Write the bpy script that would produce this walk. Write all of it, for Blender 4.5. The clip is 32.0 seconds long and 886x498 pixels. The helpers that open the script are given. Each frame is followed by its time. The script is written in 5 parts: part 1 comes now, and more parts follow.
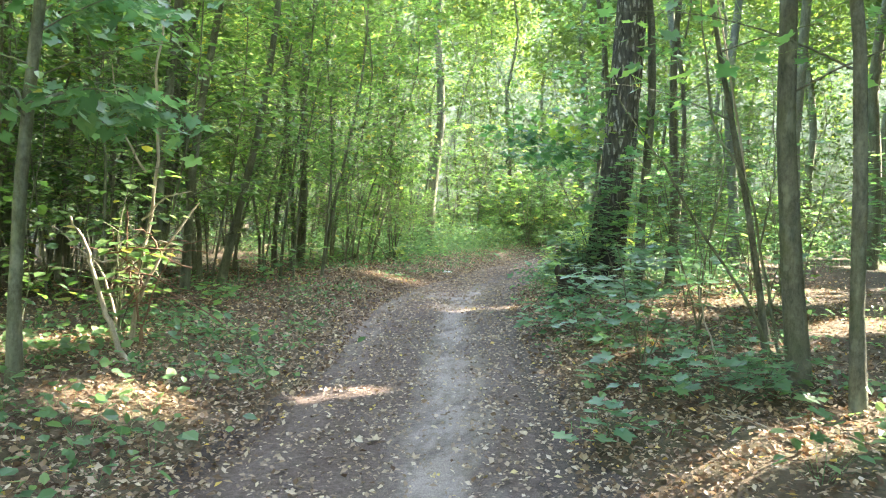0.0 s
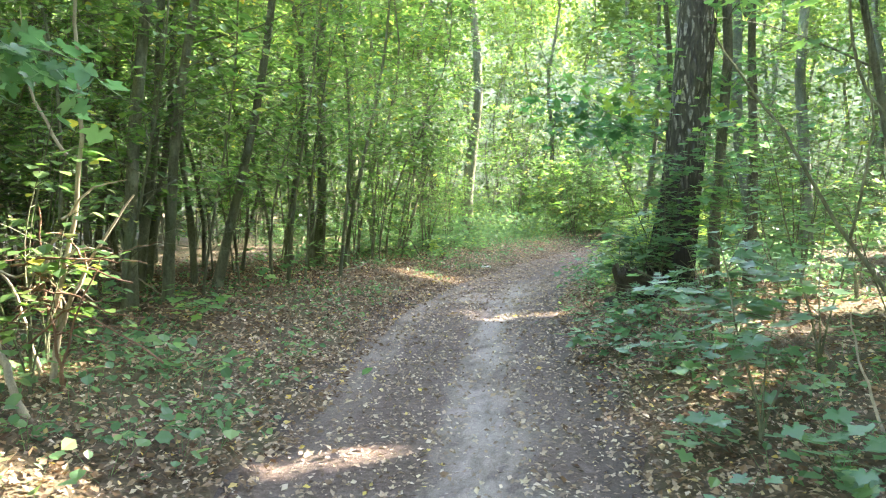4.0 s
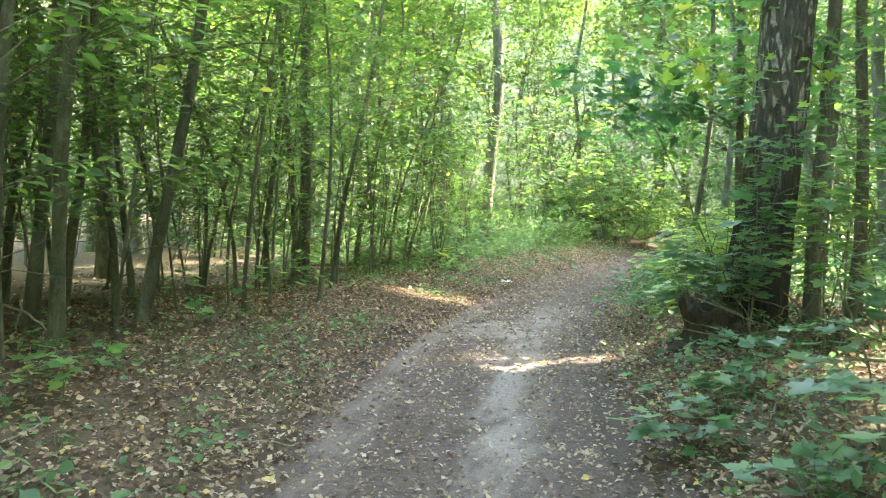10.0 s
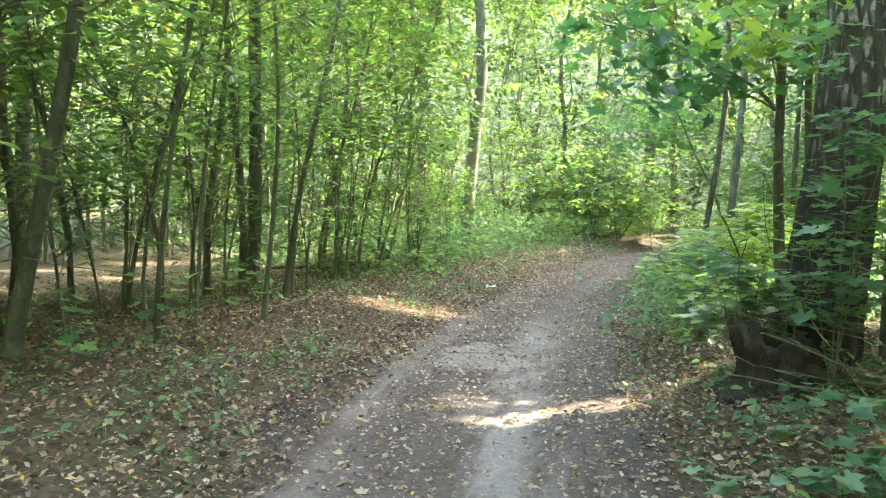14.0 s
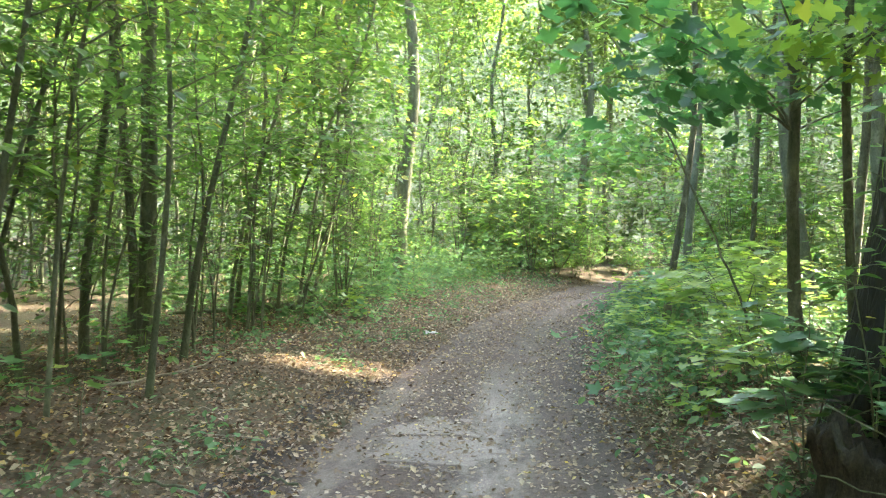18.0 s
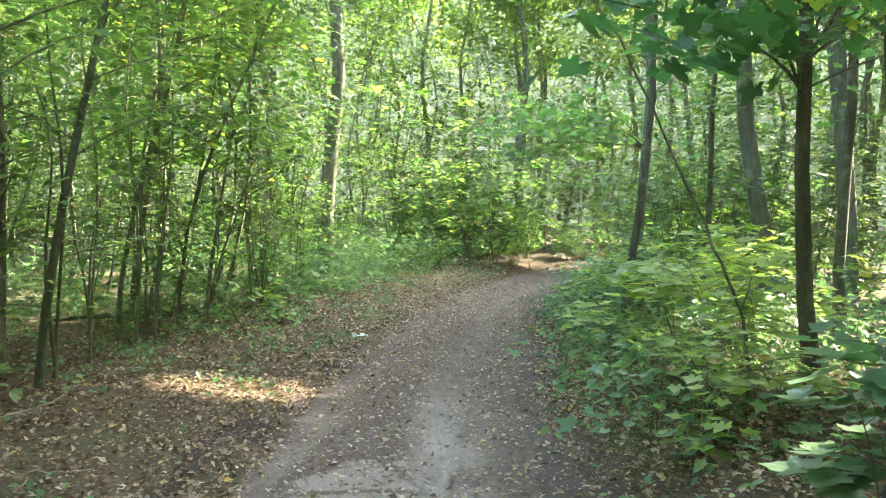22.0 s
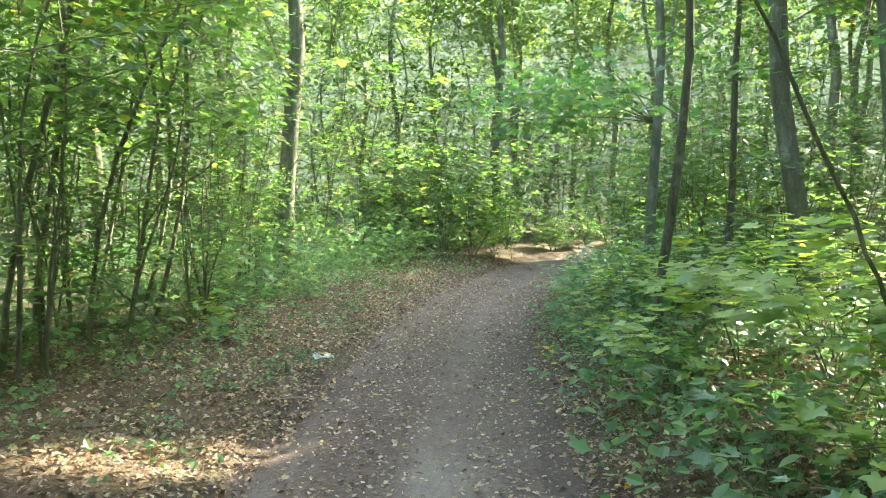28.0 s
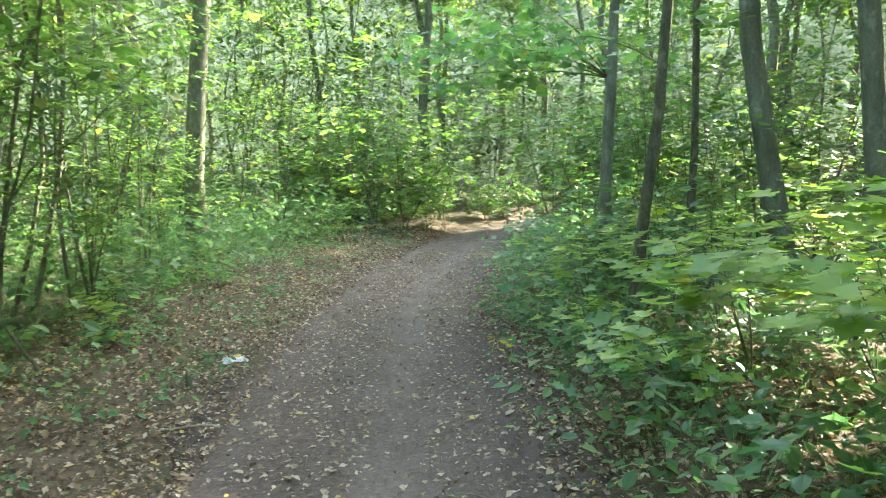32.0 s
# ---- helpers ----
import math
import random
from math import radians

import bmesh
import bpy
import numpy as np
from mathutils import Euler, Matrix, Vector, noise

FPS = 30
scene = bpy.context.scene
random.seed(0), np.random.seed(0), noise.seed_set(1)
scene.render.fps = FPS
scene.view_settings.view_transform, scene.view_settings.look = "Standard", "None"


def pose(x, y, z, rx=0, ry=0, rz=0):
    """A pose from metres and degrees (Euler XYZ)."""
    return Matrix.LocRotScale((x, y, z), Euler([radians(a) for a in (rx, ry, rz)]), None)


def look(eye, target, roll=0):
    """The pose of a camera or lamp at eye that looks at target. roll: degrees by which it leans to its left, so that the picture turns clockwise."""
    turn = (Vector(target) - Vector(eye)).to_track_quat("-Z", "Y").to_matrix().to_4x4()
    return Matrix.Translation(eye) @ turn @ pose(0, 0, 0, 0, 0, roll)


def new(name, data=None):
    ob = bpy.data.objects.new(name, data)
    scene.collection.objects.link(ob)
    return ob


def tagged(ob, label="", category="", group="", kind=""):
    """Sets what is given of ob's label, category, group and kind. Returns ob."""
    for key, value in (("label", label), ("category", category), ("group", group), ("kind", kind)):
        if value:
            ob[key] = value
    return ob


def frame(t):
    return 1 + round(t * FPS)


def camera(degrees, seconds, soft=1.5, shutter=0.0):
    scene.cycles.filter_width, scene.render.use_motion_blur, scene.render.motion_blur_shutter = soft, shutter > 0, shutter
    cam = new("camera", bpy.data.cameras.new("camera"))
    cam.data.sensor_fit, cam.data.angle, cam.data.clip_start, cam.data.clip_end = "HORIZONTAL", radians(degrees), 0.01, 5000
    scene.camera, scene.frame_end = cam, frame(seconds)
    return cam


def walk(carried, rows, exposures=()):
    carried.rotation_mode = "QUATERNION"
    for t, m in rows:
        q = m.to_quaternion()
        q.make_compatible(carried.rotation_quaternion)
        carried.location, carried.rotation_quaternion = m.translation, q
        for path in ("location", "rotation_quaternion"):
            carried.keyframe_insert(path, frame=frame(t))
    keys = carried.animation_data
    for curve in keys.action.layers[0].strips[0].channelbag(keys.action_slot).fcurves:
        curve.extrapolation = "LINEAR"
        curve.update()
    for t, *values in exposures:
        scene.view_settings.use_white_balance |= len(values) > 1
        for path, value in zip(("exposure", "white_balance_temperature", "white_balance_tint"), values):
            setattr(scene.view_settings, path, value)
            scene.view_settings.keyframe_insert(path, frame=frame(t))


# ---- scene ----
cam = camera(54.8, 32.0, soft=1.1, shutter=0.4)
PATH = [
    (0, (2.426, 0.571, 1.433), (2.059, 2.535, 1.341), 1.1),
    (0.5, (2.388, 0.788, 1.433), (2.019, 2.751, 1.339), 1.0),
    (1, (2.283, 1.005, 1.442), (1.913, 2.968, 1.35), 0.8),
    (1.5, (2.282, 1.217, 1.436), (1.882, 3.175, 1.346), 0.6),
    (2, (2.26, 1.431, 1.449), (1.853, 3.387, 1.351), 0.4),
    (2.5, (2.178, 1.654, 1.445), (1.777, 3.611, 1.341), 0.6),
    (3, (2.148, 1.934, 1.44), (1.732, 3.887, 1.327), 0.3),
    (3.5, (2.165, 2.218, 1.443), (1.723, 4.165, 1.319), 0.1),
    (5.5, (1.954, 3.152, 1.452), (1.464, 5.089, 1.348), 0.8),
    (6, (1.878, 3.337, 1.46), (1.391, 5.273, 1.352), 0.6),
    (6.5, (1.886, 3.558, 1.456), (1.396, 5.494, 1.344), 0.2),
    (7, (1.87, 3.76, 1.461), (1.375, 5.694, 1.347), 0.5),
    (7.5, (1.784, 3.964, 1.457), (1.303, 5.901, 1.333), 1.0),
    (8, (1.774, 4.204, 1.447), (1.287, 6.14, 1.319), 0.6),
    (8.5, (1.788, 4.461, 1.464), (1.301, 6.397, 1.336), 0.3),
    (9, (1.727, 4.659, 1.458), (1.263, 6.6, 1.332), 0.8),
    (9.5, (1.693, 4.852, 1.457), (1.223, 6.792, 1.331), 0.9),
    (10, (1.706, 5.131, 1.454), (1.193, 7.06, 1.338), 0.3),
    (10.5, (1.653, 5.358, 1.448), (1.116, 7.282, 1.336), 0.4),
    (11, (1.576, 5.569, 1.449), (1.053, 7.496, 1.339), 0.7),
    (11.5, (1.591, 5.851, 1.437), (1.049, 7.772, 1.319), 0.1),
    (12, (1.555, 6.067, 1.444), (1.011, 7.988, 1.323), 0.2),
    (12.5, (1.448, 6.268, 1.459), (0.922, 8.193, 1.329), 0.6),
    (13, (1.422, 6.496, 1.459), (0.902, 8.423, 1.334), 0.2),
    (13.5, (1.398, 6.738, 1.473), (0.886, 8.667, 1.349), -0.0),
    (14, (1.291, 6.943, 1.462), (0.822, 8.882, 1.332), 0.4),
    (14.5, (1.206, 7.137, 1.48), (0.74, 9.078, 1.364), 0.5),
    (16.5, (0.895, 7.942, 1.507), (0.48, 9.896, 1.409), 0.8),
    (17, (0.88, 8.188, 1.522), (0.473, 10.144, 1.437), 0.5),
    (17.5, (0.811, 8.393, 1.503), (0.452, 10.359, 1.432), 0.6),
    (18, (0.757, 8.576, 1.516), (0.462, 10.553, 1.456), 0.5),
    (18.5, (0.778, 8.769, 1.512), (0.512, 10.75, 1.448), 0.4),
    (19, (0.771, 8.944, 1.524), (0.574, 10.933, 1.448), 0.1),
    (19.5, (0.684, 9.158, 1.518), (0.545, 11.152, 1.44), 0.3),
    (20, (0.668, 9.314, 1.505), (0.522, 11.307, 1.422), 0.2),
    (20.5, (0.697, 9.526, 1.513), (0.539, 11.518, 1.42), -0.1),
    (21, (0.643, 9.688, 1.509), (0.49, 11.68, 1.414), 0.1),
    (21.5, (0.588, 9.869, 1.521), (0.451, 11.862, 1.425), -0.0),
    (22, (0.591, 10.057, 1.521), (0.452, 12.05, 1.429), -0.3),
    (22.5, (0.601, 10.25, 1.528), (0.461, 12.243, 1.448), -0.2),
    (23, (0.537, 10.427, 1.53), (0.404, 12.421, 1.453), 0.3),
    (23.5, (0.517, 10.587, 1.562), (0.4, 12.582, 1.479), -0.1),
    (24, (0.555, 10.804, 1.56), (0.419, 12.798, 1.478), -0.3),
    (24.5, (0.529, 10.965, 1.555), (0.393, 12.959, 1.474), -0.1),
    (25, (0.45, 11.128, 1.561), (0.328, 13.122, 1.475), -0.2),
    (25.5, (0.409, 11.355, 1.552), (0.286, 13.349, 1.463), -0.1),
    (27.5, (0.303, 11.981, 1.539), (0.214, 13.976, 1.426), -1.0),
    (28, (0.297, 12.126, 1.538), (0.232, 14.121, 1.416), -1.0),
    (28.5, (0.243, 12.291, 1.551), (0.232, 14.287, 1.419), -0.9),
    (29, (0.246, 12.478, 1.542), (0.228, 14.474, 1.407), -1.4),
    (29.5, (0.26, 12.678, 1.548), (0.225, 14.672, 1.405), -1.8),
    (30, (0.223, 12.832, 1.545), (0.203, 14.826, 1.391), -1.9),
    (30.5, (0.206, 12.993, 1.564), (0.199, 14.985, 1.388), -2.2),
    (31, (0.237, 13.199, 1.546), (0.234, 15.191, 1.363), -2.3),
    (31.5, (0.241, 13.328, 1.559), (0.258, 15.318, 1.362), -2.3),
    (32, (0.186, 13.537, 1.536), (0.291, 15.524, 1.334), -2.0),
]
walk(cam, [(t, look(eye, target, roll)) for t, eye, target, roll in PATH],
     exposures=((0, 4.97, 6900, 13), (3, 5.12, 6800, 15), (7, 5.08, 7000, 8), (10, 5.1, 7150, 8), (14, 5.1, 7150, 10), (19, 4.93, 7150, 9), (28, 4.71, 7050, 6), (32, 4.72, 6800, 4)))

# world, sun and exposure
SUN_EL, SUN_AZ = radians(30), radians(52)          # azimuth from +y towards +x
SUN = Vector((math.sin(SUN_AZ) * math.cos(SUN_EL), math.cos(SUN_AZ) * math.cos(SUN_EL), math.sin(SUN_EL)))
world = bpy.data.worlds.new("world")
scene.world = world
world.use_nodes = True
sky = world.node_tree.nodes.new("ShaderNodeTexSky")
sky.sky_type, sky.sun_disc = "NISHITA", False
sky.sun_elevation, sky.sun_rotation = SUN_EL, SUN_AZ
sky.dust_density, sky.ozone_density = 2.5, 0.6
world.node_tree.links.new(sky.outputs[0], world.node_tree.nodes["Background"].inputs[0])
world.node_tree.nodes["Background"].inputs[1].default_value = 0.15
lamp = bpy.data.lights.new("sun", "SUN")
lamp.energy, lamp.angle, lamp.color = 2.4, radians(0.53), (1.0, 0.93, 0.80)
sun = new("sun", lamp)
sun.matrix_world = look(SUN * 60, (0, 0, 0))


# ---------------------------------------------------------------- materials
def material(name, rough=0.8, spec=0.3):
    m = bpy.data.materials.new(name)
    m.use_nodes = True
    nt = m.node_tree
    b = nt.nodes["Principled BSDF"]
    b.inputs["Roughness"].default_value = rough
    b.inputs["Specular IOR Level"].default_value = spec
    return m, nt, b


def ramp(nt, fac, stops):
    r = nt.nodes.new("ShaderNodeValToRGB")
    while len(r.color_ramp.elements) < len(stops):
        r.color_ramp.elements.new(0.5)
    for e, (p, c) in zip(r.color_ramp.elements, stops):
        e.position, e.color = p, (*c, 1)
    nt.links.new(fac, r.inputs[0])
    return r.outputs[0]


def noise_tex(nt, scale, detail=4, vec=None, rough=0.6):
    n = nt.nodes.new("ShaderNodeTexNoise")
    n.inputs["Scale"].default_value, n.inputs["Detail"].default_value = scale, detail
    n.inputs["Roughness"].default_value = rough
    if vec is not None:
        nt.links.new(vec, n.inputs["Vector"])
    return n.outputs[0]


def mix(nt, fac, a, b, mode="MIX"):
    m = nt.nodes.new("ShaderNodeMix")
    m.data_type, m.blend_type = "RGBA", mode
    for sock, v in ((m.inputs[0], fac), (m.inputs[6], a), (m.inputs[7], b)):
        if isinstance(v, (int, float)):
            sock.default_value = v
        elif isinstance(v, tuple):
            sock.default_value = (*v, 1)
        else:
            nt.links.new(v, sock)
    return m.outputs[2]


def bump(nt, b, height, strength=0.4, dist=0.02):
    n = nt.nodes.new("ShaderNodeBump")
    n.inputs["Strength"].default_value, n.inputs["Distance"].default_value = strength, dist
    nt.links.new(height, n.inputs["Height"])
    nt.links.new(n.outputs[0], b.inputs["Normal"])


def coords(nt, scale=(1, 1, 1)):
    tc = nt.nodes.new("ShaderNodeNewGeometry")
    mp = nt.nodes.new("ShaderNodeMapping")
    mp.inputs["Scale"].default_value = scale
    nt.links.new(tc.outputs["Position"], mp.inputs[0])
    return mp.outputs[0]


def leaf_material(name, stops, trans, share=0.45, rough=0.5, spec=0.4):
    """A thin green leaf: gloss and colour on top, light coming through from behind."""
    m, nt, b = material(name, rough, spec)
    geo = nt.nodes.new("ShaderNodeNewGeometry")
    col = ramp(nt, geo.outputs["Random Per Island"], stops)
    nt.links.new(col, b.inputs["Base Color"])
    tr = nt.nodes.new("ShaderNodeBsdfTranslucent")
    nt.links.new(mix(nt, 1.0, col, trans, "MULTIPLY"), tr.inputs[0])
    ms = nt.nodes.new("ShaderNodeMixShader")
    ms.inputs[0].default_value = share
    nt.links.new(b.outputs[0], ms.inputs[1])
    nt.links.new(tr.outputs[0], ms.inputs[2])
    nt.links.new(ms.outputs[0], nt.nodes["Material Output"].inputs[0])
    return m


LEAF = leaf_material("sapling_leaf", [(0, (0.055, 0.115, 0.038)), (0.5, (0.088, 0.158, 0.05)), (0.93, (0.14, 0.21, 0.065)), (1, (0.32, 0.26, 0.055))], (1.75, 2.0, 1.0), 0.46)
MAPLE = leaf_material("maple_leaf", [(0, (0.06, 0.145, 0.065)), (0.6, (0.10, 0.20, 0.08)), (0.97, (0.16, 0.26, 0.08)), (1, (0.35, 0.28, 0.04))], (2.3, 2.3, 1.3), 0.5)
# maple leaf with shade put into its colour, for the near bough
SHADED_MAPLE = leaf_material("shaded_maple_leaf", [(0, (0.035, 0.095, 0.048)), (0.7, (0.055, 0.135, 0.062)), (1, (0.10, 0.19, 0.07))], (2.3, 2.7, 1.4), 0.45)
HERB = leaf_material("herb_leaf", [(0, (0.05, 0.11, 0.05)), (0.6, (0.085, 0.165, 0.07)), (1, (0.15, 0.225, 0.085))], (2.0, 2.1, 1.5), 0.45)
CANOPY = leaf_material("canopy_leaf", [(0, (0.07, 0.125, 0.042)), (1, (0.145, 0.21, 0.06))], (1.45, 1.5, 0.75), 0.4)
LITTER = leaf_material("dry_leaf", [(0, (0.08, 0.052, 0.034)), (0.42, (0.155, 0.105, 0.064)), (0.74, (0.28, 0.20, 0.126)), (0.95, (0.47, 0.385, 0.275)), (1, (0.52, 0.36, 0.07))], (1.3, 1.1, 0.9), 0.2, 0.8, 0.2)
TEAL = leaf_material("bluish_maple_leaf", [(0, (0.055, 0.13, 0.062)), (0.7, (0.085, 0.175, 0.08)), (1, (0.13, 0.22, 0.09))], (2.1, 2.2, 1.5), 0.45, 0.45, 0.5)
PATH_LITTER = leaf_material("trodden_leaf", [(0, (0.16, 0.12, 0.09)), (0.35, (0.25, 0.185, 0.135)), (0.75, (0.39, 0.30, 0.22)), (0.96, (0.52, 0.43, 0.33)), (1, (0.52, 0.40, 0.10))], (1.2, 1.1, 0.9), 0.15, 0.8, 0.2)
# maple leaf with sunlit brightness put into its colour
SUNLIT_MAPLE = leaf_material("sunlit_maple_leaf", [(0, (0.12, 0.21, 0.055)), (0.6, (0.18, 0.275, 0.065)), (0.96, (0.25, 0.34, 0.08)), (1, (0.42, 0.35, 0.05))], (2.3, 2.2, 1.2), 0.5)


def bark_material(name, dark, light, scale=9.0, depth=0.6, moss=0.35):
    m, nt, b = material(name, 0.9, 0.15)
    f = noise_tex(nt, 1.6, 6, coords(nt, (scale, scale, scale * 0.22)), 0.7)
    fine = noise_tex(nt, 6.0, 5, coords(nt, (scale, scale, scale * 0.6)), 0.75)
    grain = mix(nt, 0.45, f, fine)
    big = noise_tex(nt, 2.2, 3, coords(nt))
    blotch = noise_tex(nt, 7.0, 4, coords(nt, (1, 1, 0.6)), 0.65)
    c = ramp(nt, grain, [(0.36, dark), (0.64, light)])
    pale = tuple(min(1.0, 1.45 * v + 0.015) for v in light)
    c = mix(nt, ramp(nt, blotch, [(0.55, (0, 0, 0)), (0.68, (0.6, 0.6, 0.6))]), c, pale)
    green = ramp(nt, big, [(0.45, (0, 0, 0)), (0.75, (moss, moss, moss))])
    nt.links.new(mix(nt, green, c, (0.055, 0.078, 0.03)), b.inputs["Base Color"])
    bump(nt, b, grain, depth, 0.03)
    return m


BARK = bark_material("sapling_bark", (0.062, 0.067, 0.042), (0.18, 0.188, 0.122), moss=0.5)
BARK_MAPLE = bark_material("maple_bark", (0.043, 0.045, 0.033), (0.172, 0.172, 0.124), 8, 1.0, 0.45)
BARK_PALE = bark_material("pale_bark", (0.20, 0.17, 0.12), (0.42, 0.36, 0.27), 14, 0.3, 0.1)
# grey bark, paled towards green to paint haze into the trunks
BARK_HAZY_GREY = bark_material("hazy_grey_bark", (0.085, 0.096, 0.078), (0.215, 0.235, 0.19), 7, 0.5)


def birch_material():
    """Old birch bark: black furrows at the foot, broken silver plates higher up."""
    m, nt, b = material("old_birch_bark", 0.85, 0.2)
    v = coords(nt, (17, 17, 4.6))
    vor = nt.nodes.new("ShaderNodeTexVoronoi")
    vor.feature = "DISTANCE_TO_EDGE"
    vor.inputs["Scale"].default_value = 1.0
    warp = nt.nodes.new("ShaderNodeVectorMath")
    warp.operation = "ADD"
    n = nt.nodes.new("ShaderNodeTexNoise")
    n.inputs["Scale"].default_value = 0.9
    n.inputs["Detail"].default_value = 5
    nt.links.new(v, n.inputs["Vector"])
    nt.links.new(v, warp.inputs[0])
    nt.links.new(n.outputs["Color"], warp.inputs[1])
    nt.links.new(warp.outputs[0], vor.inputs["Vector"])
    plate = ramp(nt, vor.outputs["Distance"], [(0.16, (0, 0, 0)), (0.26, (1, 1, 1))])
    fine = noise_tex(nt, 30, 4, coords(nt))
    silver = ramp(nt, fine, [(0.32, (0.10, 0.10, 0.082)), (0.62, (0.38, 0.37, 0.32))])
    sep = nt.nodes.new("ShaderNodeSeparateXYZ")
    nt.links.new(coords(nt), sep.inputs[0])
    mr = nt.nodes.new("ShaderNodeMapRange")
    mr.inputs[1].default_value, mr.inputs[2].default_value = 1.3, 2.4
    nt.links.new(sep.outputs[2], mr.inputs[0])
    scat = ramp(nt, noise_tex(nt, 5.0, 2, coords(nt, (1, 1, 0.4))), [(0.34, (0.1, 0.1, 0.1)), (0.54, (0.95, 0.95, 0.95))])
    mask = mix(nt, 1.0, mix(nt, 1.0, plate, mr.outputs[0], "MULTIPLY"), scat, "MULTIPLY")
    furrow = mix(nt, mr.outputs[0], (0.03, 0.028, 0.024), ramp(nt, noise_tex(nt, 1.0, 5, v, 0.7), [(0.35, (0.035, 0.033, 0.028)), (0.7, (0.11, 0.108, 0.085))]))
    nt.links.new(mix(nt, mask, furrow, silver), b.inputs["Base Color"])
    bump(nt, b, vor.outputs["Distance"], 0.9, 0.05)
    return m


BIRCH = birch_material()
ROT = bark_material("rotten_wood", (0.02, 0.017, 0.014), (0.085, 0.068, 0.052), 14, 1.0, 0.3)


def soil_material():
    m, nt, b = material("forest_soil", 0.95, 0.15)
    p = coords(nt)
    a = ramp(nt, noise_tex(nt, 18, 8, p, 0.75), [(0.3, (0.048, 0.036, 0.025)), (0.55, (0.11, 0.083, 0.054)), (0.75, (0.185, 0.142, 0.09))])
    g = ramp(nt, noise_tex(nt, 0.9, 3, p), [(0.48, (0, 0, 0)), (0.72, (0.5, 0.5, 0.5))])
    nt.links.new(mix(nt, g, a, (0.05, 0.075, 0.025)), b.inputs["Base Color"])
    bump(nt, b, noise_tex(nt, 40, 6, p), 0.7, 0.03)
    return m


def path_material():
    """Trodden sandy earth: paler packed lanes along the middle, darker damp soil beside them."""
    m, nt, b = material("trodden_earth", 0.9, 0.25)
    p = coords(nt)
    at = nt.nodes.new("ShaderNodeAttribute")
    at.attribute_name = "across"
    n1 = nt.nodes.new("ShaderNodeMath")
    n1.operation = "MULTIPLY_ADD"
    along = coords(nt, (1, 0.28, 1))
    nt.links.new(noise_tex(nt, 1.4, 4, along), n1.inputs[0])
    n1.inputs[1].default_value = 0.14
    n2 = nt.nodes.new("ShaderNodeMath")
    n2.operation = "MULTIPLY_ADD"
    nt.links.new(noise_tex(nt, 7.0, 5, along, 0.7), n2.inputs[0])
    n2.inputs[1].default_value = 0.16
    nt.links.new(at.outputs["Fac"], n2.inputs[2])
    nt.links.new(n2.outputs[0], n1.inputs[2])
    k = 0.15
    lanes = ramp(nt, n1.outputs[0], [(k - 0.03, (0.0, 0, 0)), (0.06 + k, (0.42, 0.42, 0.42)), (0.12 + k, (0.5, 0.5, 0.5)), (0.24 + k, (0.05, 0.05, 0.05)),
                                     (0.43 + k, (0.1, 0.1, 0.1)), (0.53 + k, (0.9, 0.9, 0.9)), (0.63 + k, (0.75, 0.75, 0.75)), (0.76 + k, (0.1, 0.1, 0.1))])
    patchy = ramp(nt, noise_tex(nt, 4.5, 6, along, 0.7), [(0.38, (0.2, 0.2, 0.2)), (0.56, (1, 1, 1))])
    sep = nt.nodes.new("ShaderNodeSeparateXYZ")
    nt.links.new(p, sep.inputs[0])
    worn = nt.nodes.new("ShaderNodeMapRange")
    worn.inputs[1].default_value, worn.inputs[2].default_value, worn.inputs[3].default_value, worn.inputs[4].default_value = 15.5, 18.0, 1.0, 0.2
    nt.links.new(sep.outputs[1], worn.inputs[0])
    begun = nt.nodes.new("ShaderNodeMapRange")
    begun.inputs[1].default_value, begun.inputs[2].default_value, begun.inputs[3].default_value, begun.inputs[4].default_value = 7.0, 10.0, 0.25, 1.0
    nt.links.new(sep.outputs[1], begun.inputs[0])
    half = ramp(nt, n1.outputs[0], [(0.26 + k, (1, 1, 1)), (0.36 + k, (0, 0, 0))])
    lanes = mix(nt, half, lanes, mix(nt, 1.0, lanes, begun.outputs[0], "MULTIPLY"))
    f = mix(nt, 1.0, mix(nt, 1.0, lanes, patchy, "MULTIPLY"), worn.outputs[0], "MULTIPLY")
    dark = ramp(nt, noise_tex(nt, 25, 7, p, 0.75), [(0.32, (0.042, 0.030, 0.024)), (0.5, (0.098, 0.071, 0.057)), (0.7, (0.178, 0.134, 0.108))])
    pale = ramp(nt, noise_tex(nt, 30, 6, p, 0.7), [(0.3, (0.262, 0.224, 0.196)), (0.7, (0.395, 0.345, 0.304))])
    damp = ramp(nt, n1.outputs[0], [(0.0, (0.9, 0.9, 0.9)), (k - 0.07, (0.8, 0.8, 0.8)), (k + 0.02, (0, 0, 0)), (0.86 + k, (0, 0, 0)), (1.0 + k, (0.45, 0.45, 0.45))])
    grit = ramp(nt, noise_tex(nt, 140, 3, p, 0.6), [(0.35, (0.62, 0.60, 0.58)), (0.65, (1.25, 1.22, 1.2))])
    # a crust of dried mud broken by cracks
    ring = nt.nodes.new("ShaderNodeVectorMath")
    ring.operation = "DISTANCE"
    nt.links.new(coords(nt, (0.8, 0.5, 0)), ring.inputs[0])
    ring.inputs[1].default_value = (-0.1, 7.2, 0)
    edge = nt.nodes.new("ShaderNodeMath")
    edge.operation = "MULTIPLY_ADD"
    nt.links.new(noise_tex(nt, 3.0, 6, p, 0.7), edge.inputs[0])
    edge.inputs[1].default_value = 0.9
    nt.links.new(ring.outputs["Value"], edge.inputs[2])
